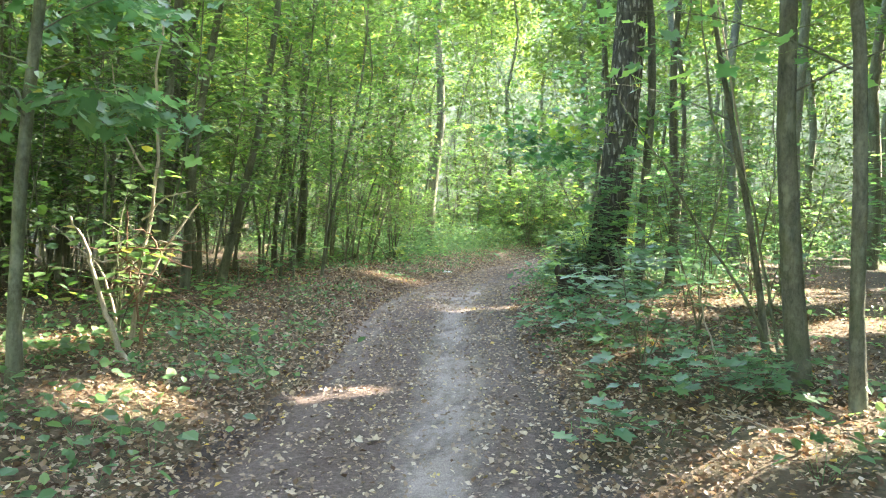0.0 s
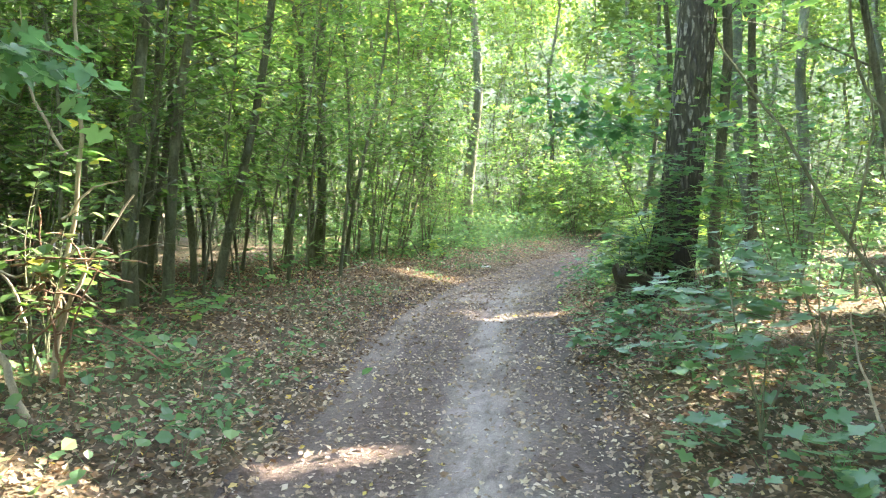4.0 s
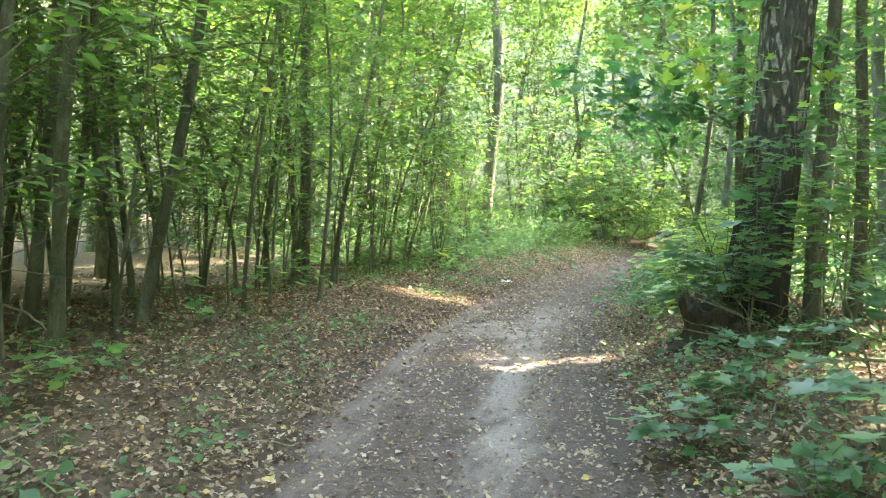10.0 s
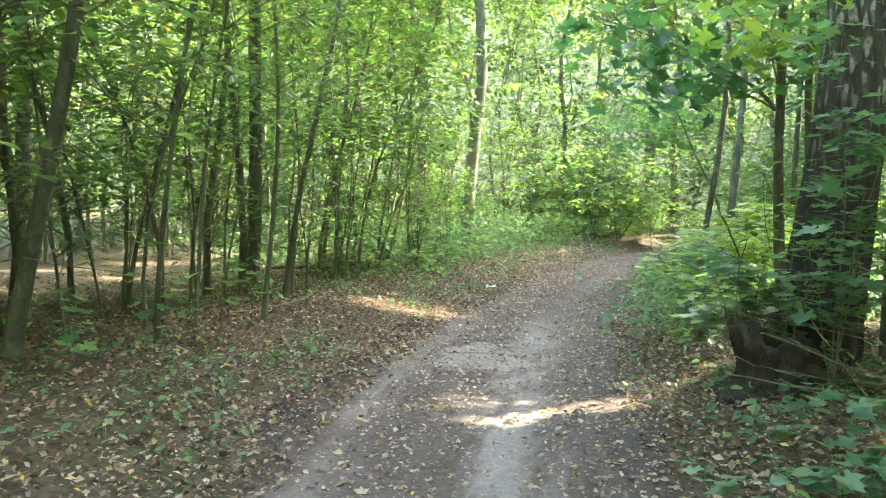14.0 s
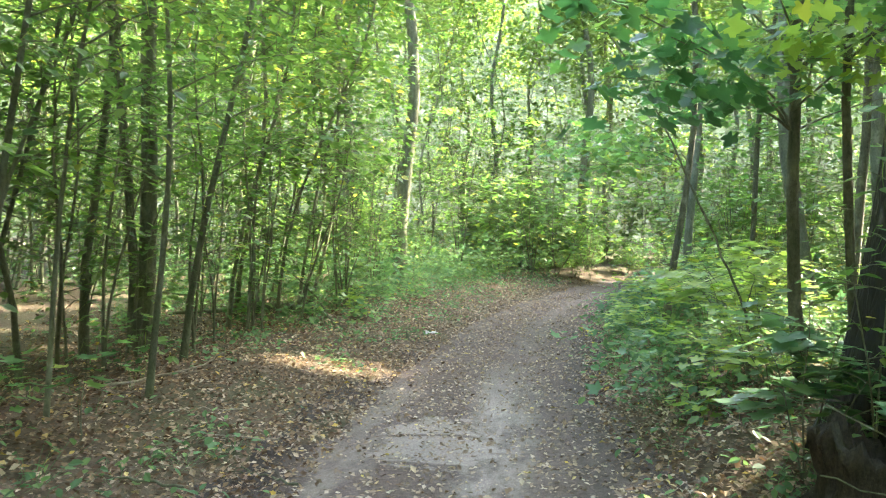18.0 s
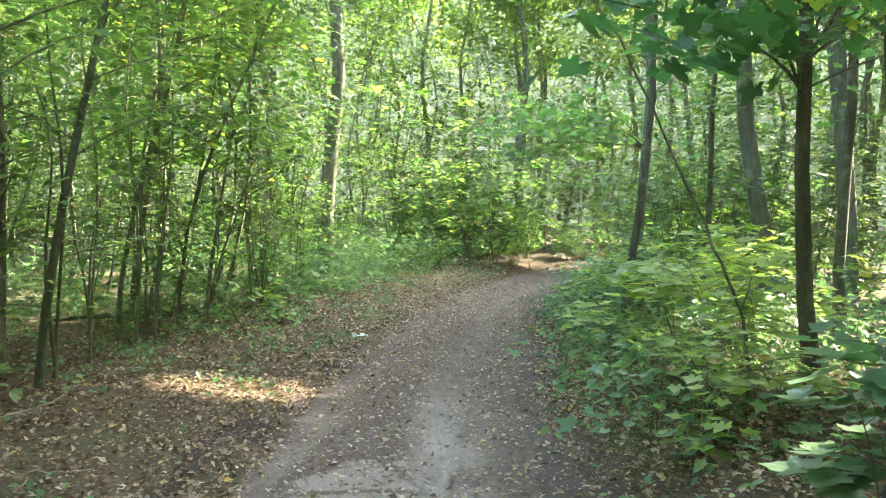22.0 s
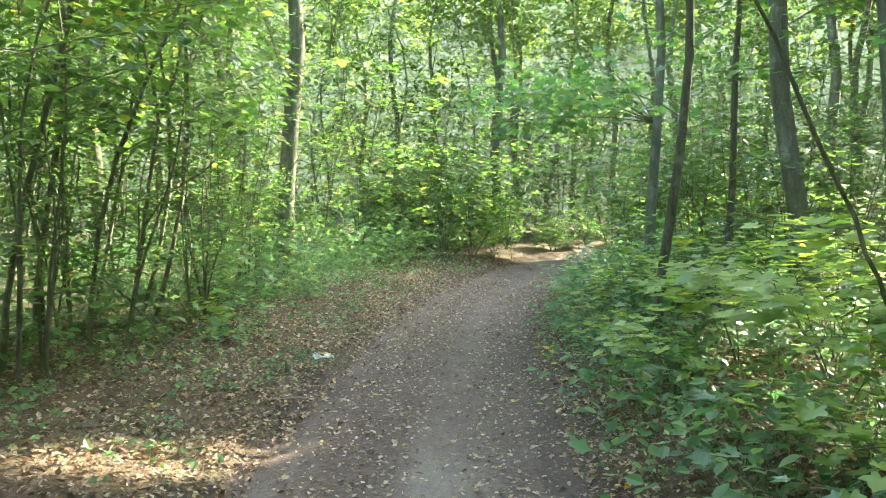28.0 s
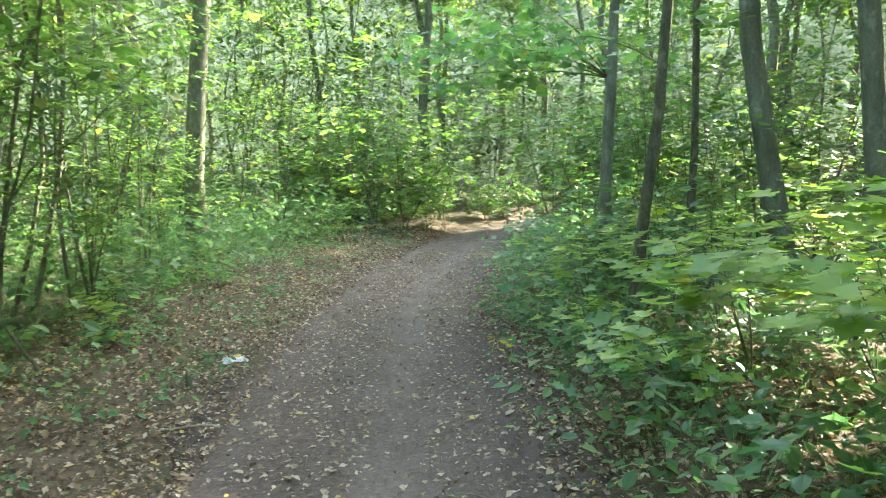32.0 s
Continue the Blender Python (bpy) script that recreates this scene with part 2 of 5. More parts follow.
    crust = ramp(nt, edge.outputs[0], [(0.78, (0.7, 0.7, 0.7)), (0.83, (0, 0, 0))])
    crack = nt.nodes.new("ShaderNodeTexVoronoi")
    crack.feature = "DISTANCE_TO_EDGE"
    crack.inputs["Scale"].default_value = 1.1
    bent = nt.nodes.new("ShaderNodeTexNoise")
    bent.inputs["Scale"].default_value = 3.0
    nt.links.new(p, bent.inputs["Vector"])
    nt.links.new(mix(nt, 0.12, p, bent.outputs["Color"]), crack.inputs["Vector"])
    split = ramp(nt, crack.outputs["Distance"], [(0.018, (0, 0, 0)), (0.05, (1, 1, 1))])
    f = mix(nt, mix(nt, 1.0, crust, split, "MULTIPLY"), f, (1, 1, 1))
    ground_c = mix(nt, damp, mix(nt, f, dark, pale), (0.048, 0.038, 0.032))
    nt.links.new(mix(nt, 1.0, ground_c, grit, "MULTIPLY"), b.inputs["Base Color"])
    bump(nt, b, noise_tex(nt, 35, 8, p, 0.75), 0.7, 0.025)
    return m


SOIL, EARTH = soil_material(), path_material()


# ---------------------------------------------------------------- mesh helpers
def mesh_np(name, verts, faces, mat, smooth=False):
    """A mesh from numpy arrays; all faces have the same number of corners."""
    me = bpy.data.meshes.new(name)
    verts, faces = np.asarray(verts, np.float32), np.asarray(faces, np.int32)
    k = faces.shape[1]
    me.vertices.add(len(verts))
    me.vertices.foreach_set("co", verts.ravel())
    me.loops.add(faces.size)
    me.loops.foreach_set("vertex_index", faces.ravel())
    me.polygons.add(len(faces))
    me.polygons.foreach_set("loop_start", np.arange(0, faces.size, k, dtype=np.int32))
    me.polygons.foreach_set("loop_total", np.full(len(faces), k, np.int32))
    me.polygons.foreach_set("use_smooth", np.full(len(faces), smooth))
    me.update(calc_edges=True)
    me.materials.append(mat)
    return me


def child(name, me, parent, label=""):
    ob = new(name, me)
    ob.parent = parent
    return tagged(ob, label) if label else ob


def tube(points, radii, sides=6, lump=0.0, rng=None):
    """Vertices and quads of a tapered tube through points."""
    pts, n = np.asarray(points, float), len(points)
    tang = np.gradient(pts, axis=0)
    tang /= np.linalg.norm(tang, axis=1)[:, None] + 1e-9
    ref = np.where(np.abs(tang[:, 2:3]) > 0.8, np.array([[1.0, 0, 0]]), np.array([[0, 0, 1.0]]))
    u = np.cross(tang, ref)
    u /= np.linalg.norm(u, axis=1)[:, None] + 1e-9
    w = np.cross(tang, u)
    a = np.arange(sides) * 2 * np.pi / sides
    r = np.asarray(radii, float)[:, None] * np.ones(sides)
    if lump and rng is not None:
        r = r * (1 + lump * rng.normal(size=r.shape))
    v = pts[:, None] + r[..., None] * (np.cos(a)[None, :, None] * u[:, None] + np.sin(a)[None, :, None] * w[:, None])
    i, j = np.meshgrid(np.arange(n - 1), np.arange(sides), indexing="ij")
    j2 = (j + 1) % sides
    q = np.stack([i * sides + j, i * sides + j2, (i + 1) * sides + j2, (i + 1) * sides + j], -1).reshape(-1, 4)
    return v.reshape(-1, 3), q


def joined(pieces):
    vs, fs, base = [], [], 0
    for v, f in pieces:
        vs.append(v)
        fs.append(np.asarray(f) + base)
        base += len(v)
    return np.concatenate(vs), np.concatenate(fs)


# leaf outlines: x across, y along, z fold
OVAL = (np.array([(0, 0, 0), (-0.31, 0.32, 0.06), (-0.26, 0.68, 0.05), (0, 1, -0.05), (0.26, 0.68, 0.05), (0.31, 0.32, 0.06)]),
        np.array([(0, 3, 2), (0, 2, 1), (0, 4, 3), (0, 5, 4)]))
ROUND = (OVAL[0] * np.array([1.5, 1, 1]), OVAL[1])
DIAMOND = (np.array([(0, 0, 0), (-0.34, 0.5, 0.07), (0, 1, -0.05), (0.34, 0.5, 0.07)]), np.array([(0, 2, 1), (0, 3, 2)]))
_lobes = [(-90, 0.10), (-62, 0.42), (-40, 0.50), (-18, 0.36), (2, 0.55), (24, 0.72), (40, 0.44), (62, 0.60), (78, 0.66), (90, 0.92),
          (102, 0.66), (118, 0.60), (140, 0.44), (156, 0.72), (178, 0.55), (198, 0.36), (220, 0.50), (242, 0.42)]
STAR = (np.array([(0, 0.36, -0.03)] + [(0.78 * r * math.cos(radians(a)), 0.36 + 0.72 * r * math.sin(radians(a)), 0.09 * r * r) for a, r in _lobes]),
        np.array([(0, i + 1, (i + 1) % 18 + 1) for i in range(18)]))
_few = [(-80, 0.15), (-35, 0.48), (-8, 0.34), (28, 0.72), (58, 0.44), (90, 0.95), (122, 0.44), (152, 0.72), (188, 0.34), (215, 0.48)]
STAR_FEW = (np.array([(0, 0.36, -0.03)] + [(0.78 * r * math.cos(radians(a)), 0.36 + 0.72 * r * math.sin(radians(a)), 0.09 * r * r) for a, r in _few]),
            np.array([(0, i + 1, (i + 1) % 10 + 1) for i in range(10)]))
TUFT = (np.concatenate([DIAMOND[0] * 0.55 @ np.array(Matrix.Rotation(a, 3, "Z") @ Matrix.Rotation(b, 3, "X")).T + np.array(o)
                        for a, b, o in ((0.3, 0.4, (0.1, 0.1, 0)), (2.2, -0.3, (-0.35, 0.2, 0.15)), (4.0, 0.5, (0.3, -0.35, -0.1)), (5.3, -0.6, (-0.2, -0.3, 0.2)))]),
        np.concatenate([DIAMOND[1] + 4 * k for k in range(4)]))
CURL = (np.array([(0, 0, 0.0), (-0.33, 0.45, 0.16), (0, 1, 0.10), (0.33, 0.45, 0.12), (0, 0.5, -0.02)]), np.array([(4, 0, 3), (4, 3, 2), (4, 2, 1), (4, 1, 0)]))


def leaves(shape, pos, yaw, tilt, roll, size):
    """Vertices and triangles of many leaves: turned by roll about their length, raised by tilt, turned by yaw."""
    lv, lf = shape
    n = len(pos)
    cy, sy, ct, st, cr, sr = np.cos(yaw), np.sin(yaw), np.cos(tilt), np.sin(tilt), np.cos(roll), np.sin(roll)
    x, y, z = lv.T
    X = x[None] * cr[:, None] + z[None] * sr[:, None]
    Z = -x[None] * sr[:, None] + z[None] * cr[:, None]
    Y = y[None] * ct[:, None] - Z * st[:, None]
    Z = y[None] * st[:, None] + Z * ct[:, None]
    P = np.stack([X * cy[:, None] - Y * sy[:, None], X * sy[:, None] + Y * cy[:, None], Z], -1) * np.asarray(size)[:, None, None] + pos[:, None]
    F = lf[None] + (np.arange(n) * len(lv))[:, None, None]
    return P.reshape(-1, 3), F.reshape(-1, 3)


# ---------------------------------------------------------------- the lie of the land
LINE_Y = [-40, -4, 0, 4.6, 7, 9.6, 12.4, 17, 20, 22.6, 27, 32, 35, 37.5, 39.5, 41.5, 44, 70]
LINE_X = [12, 4.2, 2.7, 1.45, 1.15, 0.68, 0.25, -0.05, 0.03, 0.1, 0.62, 1.8, 2.95, 4.6, 6.9, 10.4, 18, 120]


def centre(y):
    return np.interp(y, LINE_Y, LINE_X)


def gz(y):
    return np.interp(y, [0, 8, 12, 16, 20, 28, 60], [0, 0.02, 0.06, -0.03, -0.13, -0.2, -0.2])


def lie(x, y):
    """Height of the ground: the path runs in a shallow trough between low banks."""
    d = np.asarray(x) - centre(y)
    s = np.where(d > 0, np.clip((d - 0.95) / 1.0, 0, 1), np.clip((-d - 0.9) / 1.6, 0, 1))
    return gz(y) + 0.27 * s * s * (3 - 2 * s)


def rough(x, y):
    x, y = np.asarray(x, float), np.asarray(y, float)
    return 0.022 * np.sin(3.1 * x + 1.3 * np.sin(2.3 * y)) * np.cos(2.7 * y + x) + 0.012 * np.sin(8.3 * x + 2 * y) * np.sin(7.1 * y - x)


# sunlit spots on the ground: x, y, half length along the sun's bearing, half width
SPOTS = [(0.57, 12.37, 0.66, 0.055), (-1.75, 16.75, 0.65, 0.2), (-1.15, 17.4, 0.5, 0.14), (0.42, 6.75, 0.34, 0.1), (0.5, 7.25, 0.25, 0.05), (-0.75, 5.2, 0.5, 0.3),
         (2.9, 4.7, 0.45, 0.18), (1.8, 8.0, 0.2, 0.1), (2.4, 11.0, 0.35, 0.25), (3.6, 13.2, 0.5, 0.4), (4.2, 12.0, 0.5, 0.4), (3.9, 15.0, 0.5, 0.4), (2.9, 16.8, 0.5, 0.3),
         (3.2, 18.8, 0.5, 0.4), (3.5, 20.6, 0.5, 0.4), (2.3, 19.2, 0.35, 0.25), (4.6, 17.5, 0.6, 0.5), (2.0, 16.1, 0.3, 0.2), (5.2, 14.2, 0.6, 0.5), (1.5, 16.7, 0.25, 0.2), (1.6, 17.7, 0.25, 0.2), (-4.6, 16.2, 0.35, 0.15), (-5.4, 19.0, 0.5, 0.15), (-4.4, 23.2, 0.4, 0.15), (-6.8, 15.2, 0.6, 0.25), (-8.5, 18.5, 0.8, 0.3), (-7.2, 27.0, 0.8, 0.3),
         (3.75, 5.4, 0.6, 0.3), (-6.5, 24, 1.6, 0.8),
         (-8, 30, 2.0, 1.2), (2.4, 35.4, 1.2, 0.28), (-1.0, 28.6, 0.4, 0.1), (2.2, 17.7, 0.35, 0.3), (3.1, 15.6, 0.35, 0.3), (2.5, 20.6, 0.4, 0.2), (3.6, 8.1, 0.35, 0.18), (2.3, 7.75, 0.28, 0.16), (2.7, 9.9, 0.45, 0.25), (3.2, 11.6, 0.4, 0.3),
         (4.7, 9.6, 0.7, 0.4), (6.5, 25, 1.5, 0.9), (9, 31, 2.0, 1.2), (5.2, 20.8, 0.9, 0.5), (-2.5, 6.5, 0.6, 0.22),
         (7, 12, 1.5, 0.9), (9, 16, 2, 1.2), (8, 8, 1.5, 0.8), (12, 20, 2.5, 1.5), (11, 26, 2.5, 1.5), (3.6, 29, 1.0, 0.6),
         (-5.2, 20.5, 0.7, 0.2), (-6.2, 17.8, 0.7, 0.25), (-4.8, 26.3, 0.6, 0.25), (-4.8, 30.6, 0.6, 0.25), (-7.5, 21, 1.0, 0.3),
         (14, 30, 1.5, 1.0), (10, 36.5, 1.5, 0.9), (15, 24, 2, 1.2)]


# openings that light the thicket at the bend without leaving it bare
HIGH = [(1.6, 35.6, 1.0, 0.5), (-0.4, 34.4, 0.9, 0.45), (-2.5, 32.4, 1.3, 0.6), (-4.6, 30.8, 1.3, 0.6), (-1.6, 31.0, 0.9, 0.35), (4.0, 37.0, 1.5, 0.9), (2.5, 36.2, 1.3, 0.8), (6.0, 38.0, 1.5, 1.0), (-2.7, 5.3, 0.6, 0.35), (3.0, 26.5, 0.8, 0.5), (5.0, 28.5, 1.0, 0.6), (3.5, 23.0, 0.8, 0.4), (4.5, 25.0, 0.8, 0.4), (2.8, 29.5, 0.8, 0.4), (5.5, 31.5, 1.0, 0.6), (6.5, 27.0, 1.0, 0.6), (1.0, 36.6, 1.2, 0.7), (2.4, 37.6, 1.2, 0.7), (3.6, 38.8, 1.2, 0.7), (0.2, 37.4, 1.0, 0.6)]


def gap(p, more=0.0, also=(), spots=SPOTS):
    """True where a point would shade one of the sunlit spots."""
    q = p[:, :2] - p[:, 2:] * np.array([SUN.x, SUN.y]) / SUN.z
    hit = np.zeros(len(p), bool)
    cs, sn = math.sin(SUN_AZ), math.cos(SUN_AZ)
    for x, y, a, b in list(spots) + list(also):
        dx, dy = q[:, 0] - x, q[:, 1] - y
        u, v = (dx * cs + dy * sn) / (a + more), (dy * cs - dx * sn) / (b + more)
        w = np.arctan2(v, u)
        hit |= np.hypot(u, v) < 1 + 0.22 * np.sin(3 * w + 5 * x) + 0.18 * np.sin(7 * w + 3 * y) + 0.12 * np.sin(13 * w + x + y)
    return hit


def ground():
    near_x, near_y = np.arange(-9, 9.01, 0.18), np.arange(-2, 42.01, 0.24)
    far = np.array([3, 8, 16, 30, 60, 130, 300, 700, 1500.0])
    xs = np.concatenate([near_x[0] - far[::-1], near_x, near_x[-1] + far])
    ys = np.concatenate([near_y[0] - far[::-1], near_y, near_y[-1] + far])
    X, Y = np.meshgrid(xs, ys, indexing="ij")
    Z = lie(X, Y) + rough(X, Y)
    Z = np.where(np.abs(X - centre(Y)) < 1.12, Z - 0.06, Z)
    n, m = X.shape
    i, j = np.meshgrid(np.arange(n - 1), np.arange(m - 1), indexing="ij")
    f = np.stack([i * m + j, (i + 1) * m + j, (i + 1) * m + j + 1, i * m + j + 1], -1).reshape(-1, 4)
    tagged(new("ground", mesh_np("ground", np.stack([X, Y, Z], -1).reshape(-1, 3), f, SOIL, True)),
           "brown forest soil with green patches beside the path", "ground", kind="structure")


def forest_path():
    ys = np.arange(-6, 43, 0.12)
    us = np.linspace(0, 1, 27)
    rng = np.random.default_rng(3)
    wl = 1.28 + 0.28 * np.exp(-((ys - 13.9) / 2.2) ** 2) + 0.12 * np.sin(ys * 1.7) + 0.06 * np.sin(ys * 5.1)
    wr = 1.22 + 0.10 * np.clip((ys - 13) / 4, 0, 1) + 0.10 * np.sin(ys * 1.3 + 2) + 0.06 * np.sin(ys * 4.3)
    c = centre(ys)
    X = (c - wl)[:, None] + us[None] * (wl + wr)[:, None]
    Y = ys[:, None] + 0 * X
    u = (X - c[:, None] + 1.05) / 2.1
    Z = lie(X, Y) + 0.6 * rough(X, Y) + 0.003 * rng.normal(size=X.shape)
    Z -= 0.03 * np.exp(-((u - 0.05) / 0.09) ** 2) + 0.03 * np.exp(-((u - 0.57) / 0.10) ** 2)
    bumps = rng.normal(size=X.shape)
    for _ in range(3):
        bumps = (bumps + np.roll(bumps, 1, 0) + np.roll(bumps, -1, 0) + np.roll(bumps, 1, 1) + np.roll(bumps, -1, 1)) / 5
    worn = np.clip((Y - 11.5) / 2, 0, 1) * np.clip((25 - Y) / 3, 0, 1)
    Z += worn * (0.012 * np.exp(-((u + 0.12) / 0.04) ** 2) - 0.02 * np.exp(-((u + 0.02) / 0.05) ** 2)) + 0.04 * bumps * (0.15 + np.exp(-(u / 0.12) ** 2))
    Z -= 0.14 * np.clip(np.abs(us - 0.5) * 2 - 0.92, 0, 1)[None] / 0.08
    n, m = X.shape
    i, j = np.meshgrid(np.arange(n - 1), np.arange(m - 1), indexing="ij")
    f = np.stack([i * m + j, i * m + j + 1, (i + 1) * m + j + 1, (i + 1) * m + j], -1).reshape(-1, 4)
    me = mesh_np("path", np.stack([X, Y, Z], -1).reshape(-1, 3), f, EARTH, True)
    at = me.attributes.new("across", "FLOAT", "POINT")
    at.data.foreach_set("value", u.astype(np.float32).ravel())
    return tagged(new("path", me), "trodden grey earth path with paler lanes, strewn with leaves", "path", kind="structure")


ground()
PATHWAY = forest_path()


# ---------------------------------------------------------------- trees
def stem(height, lean, dia, rng, bend=0.06, taper=0.75, n=12):
    """Centre line and radii of a stem that starts below the ground at the origin."""
    h = np.linspace(-0.15, height, n)
    ph = rng.uniform(0, 6.3, 2)
    k = bend * np.clip(h, 0, None) ** 0.7
    pts = np.stack([lean[0] * h + k * np.sin(h * 0.9 + ph[0]) - k[0], lean[1] * h + k * np.sin(h * 0.7 + ph[1]) - k[0], h], -1)
    pts[:, :2] -= np.array([np.interp(0, h, pts[:, i]) for i in (0, 1)])
    r = dia / 2 * (1 - taper * np.clip(h, 0, None) / height) * (1 + 0.28 * np.exp(-np.clip(h, 0, None) / 0.12))
    return pts, r


def sliver(a, b, w):
    """Thin flat strips from points a to points b: twigs and leaf stalks."""
    side = np.cross(b - a, np.array([0.0, 0, 1.0]) + 0.01)
    side *= w / (np.linalg.norm(side, axis=1)[:, None] + 1e-9)
    n = len(a)
    return np.stack([a - side, a + side, b + 0.4 * side, b - 0.4 * side], 1).reshape(-1, 3), np.arange(4 * n).reshape(n, 4)


def boughs(pts, height, z0, z1, count, reach, rng, per, size, shape, spread=0.32, up=0.6, base=(0, 0, 0), open_gaps=False, twigs=0.3, aim=None, thick=1.0, segs=6, sides=4, flat=1.0):
    """Side branches on a stem with leaves in flat sprays along them: a list of wood pieces, and leaf vertices and triangles."""
    wood, stalks, P, yaw, tilt, roll, sz = [], [], [], [], [], [], []
    for c in range(count):
        h = z0 + (z1 - z0) * (c + rng.random()) / count
        a = rng.uniform(0, 2 * math.pi) if aim is None else rng.normal(aim[0], aim[1])
        r = reach * rng.uniform(0.35, 1.0) * (1 - 0.45 * (h - z0) / max(z1 - z0, 0.1))
        foot = np.array([np.interp(h, pts[:, 2], pts[:, i]) for i in range(3)])
        s = np.linspace(0, 1, segs)
        d = np.array([math.cos(a), math.sin(a)])
        side = np.array([-d[1], d[0]])
        wob = r * (0.10 * np.sin(3 * s + rng.uniform(-1, 1)) - 0.10 * math.sin(0.0)) * s
        curve = foot + np.stack([d[0] * r * s + side[0] * wob, d[1] * r * s + side[1] * wob, up * rng.uniform(0.5, 1.6) * r * (s - 0.55 * s * s)], -1)
        stick = [tube(curve, thick * np.linspace(0.004 + 0.003 * r, 0.0015, segs), sides)]
        k = max(3, int(per * (0.5 + r / reach) * rng.uniform(0.7, 1.2)))
        t = rng.uniform(0.18, 1.03, k)
        lat = rng.normal(0, 1, k) * spread * r * (0.45 + 0.4 * t)
        on = np.stack([np.interp(t, s, curve[:, i]) for i in range(3)], -1)
        p = on + np.stack([side[0] * lat, side[1] * lat, rng.normal(-0.02, 0.07 * flat, k) - 0.12 * np.abs(lat)], -1)
        yw = np.where(lat > 0, 1, -1) * rng.uniform(0.3, 1.2, k) + a - math.pi / 2
        some = rng.random(k) < twigs
        if some.any():
            stalks.append(sliver(np.stack([np.interp(t[some] - 0.12, s, curve[:, i]) for i in range(3)], -1), p[some], 0.0022))
        wood.append(joined(stick))
        P.append(p)
        yaw.append(yw)
        tilt.append(rng.normal(-0.2, 0.3 * flat, k))
        roll.append(rng.normal(0, 0.32 * flat, k))
        sz.append(size * rng.uniform(0.55, 1.25, k))
    P, yaw, tilt, roll, sz = (np.concatenate(q) for q in (P, yaw, tilt, roll, sz))
    if open_gaps:
        keep = ~gap(P + np.array(base), spots=SPOTS if open_gaps is True else open_gaps)
        P, yaw, tilt, roll, sz = P[keep], yaw[keep], tilt[keep], roll[keep], sz[keep]
    out = [leaves(shape, P, yaw, tilt, roll, sz)]
    for v, q in stalks:
        out.append((v, np.concatenate([q[:, [0, 1, 2]], q[:, [0, 2, 3]]])))
    return wood, joined(out)


def tree(x, y, dia, lean, height, label, seed, z0=1.3, count=45, reach=1.5, per=22, size=0.085, shape=OVAL, bark=None, leaf=None, bend=0.05, category="tree",
         name="tree", sides=9, up=0.6, spread=0.32, group="", taper=0.75, twigs=0.6, aim=None):
    rng = np.random.default_rng(seed)
    root = tagged(new(name), label, category, group)
    base = (x, y, float(lie(x, y) + rough(x, y)))
    root.location = base
    pts, r = stem(height, lean, dia, rng, bend, taper)
    v, f = tube(pts, r, sides, 0.04, rng)
    child("trunk", mesh_np("trunk", v, f, bark or BARK, True), root)
    if count:
        wood, (lv, lf) = boughs(pts, height, z0, height * 0.98, count, reach, rng, per, size, shape, spread, up, base, True, twigs, aim)
        for v, f in wood:
            child("branch", mesh_np("branch", v, f, bark or BARK, True), root)
        child("crown", mesh_np("crown", lv, lf, leaf or LEAF), root)
    return root


SAP = "slender young tree with dull olive bark and thin leaf sprays"
# young trees beside the path on the shaded side: x, y, diameter, lean, height
STEMS_LEFT = [(-1.1, 5.2, 0.09, 0.05, 7.5), (-2.8, 11.7, 0.12, 0.215, 8), (-3.4, 16.4, 0.18, 0.048, 11), (-3.55, 16.5, 0.10, -0.02, 10), (-2.72, 15.9, 0.065, 0.155, 8),
              (-2.83, 10.0, 0.14, 0.027, 10), (-4.1, 12.3, 0.11, 0.098, 9), (-2.75, 10.55, 0.115, 0.098, 9), (-2.28, 12.6, 0.045, 0.091, 6),
              (-2.3, 13.2, 0.035, 0.109, 5), (-4.1, 20.5, 0.07, 0.108, 9), (-3.6, 22, 0.05, 0.165, 9), (-3.5, 11.15, 0.125, 0.095, 9),
              (-2.17, 14.2, 0.05, 0.03, 6), (-3.54, 18.9, 0.06, 0.149, 8), (-3.2, 19.75, 0.05, 0.224, 7),
              (-3.5, 22.2, 0.06, 0.185, 9)]
# long bare side branches on two of them, as points from the foot
LONG_BOUGHS = {(-2.8, 11.7): (([(0.5, 0, 2.33), (0.67, -0.02, 2.36), (1.1, -0.05, 2.4), (1.5, -0.1, 2.36), (1.85, -0.15, 2.4)], 0.013), ([(0.5, 0, 2.35), (0.1, 0.0, 2.3), (-0.5, 0.05, 2.24)], 0.010),
                               ([(0.42, 0, 2.02), (0.65, -0.05, 1.88), (0.83, -0.1, 1.72), (1.2, -0.1, 1.45)], 0.010)),
               (-2.75, 10.55): (([(0.25, 0, 2.3), (0.5, 0.2, 2.55), (0.95, 0.4, 2.75), (1.5, 0.4, 3.3)], 0.012), ([(0.27, 0, 2.7), (0.9, 0.3, 2.9), (1.75, 0.4, 3.25)], 0.012))}
for k, (x, y, dia, lean, height) in enumerate(STEMS_LEFT):
    far = y > 17
    young = tree(x, y, dia, (lean, 0.02), height, SAP, 100 + k, z0=1.7 if far else 1.5, count=int(16 + 2 * height) + 10 * far, reach=2.1 if far else 1.6, per=40, size=0.11 if far else 0.08, shape=ROUND if far else OVAL, bend=0.12 if far else 0.05)
    for bough, thick in LONG_BOUGHS.get((x, y), ()):
        v, f = tube(np.array(bough, float), np.linspace(thick, 0.003, len(bough)), 6)
        child("long_branch", mesh_np("long_branch", v, f, BARK, True), young)
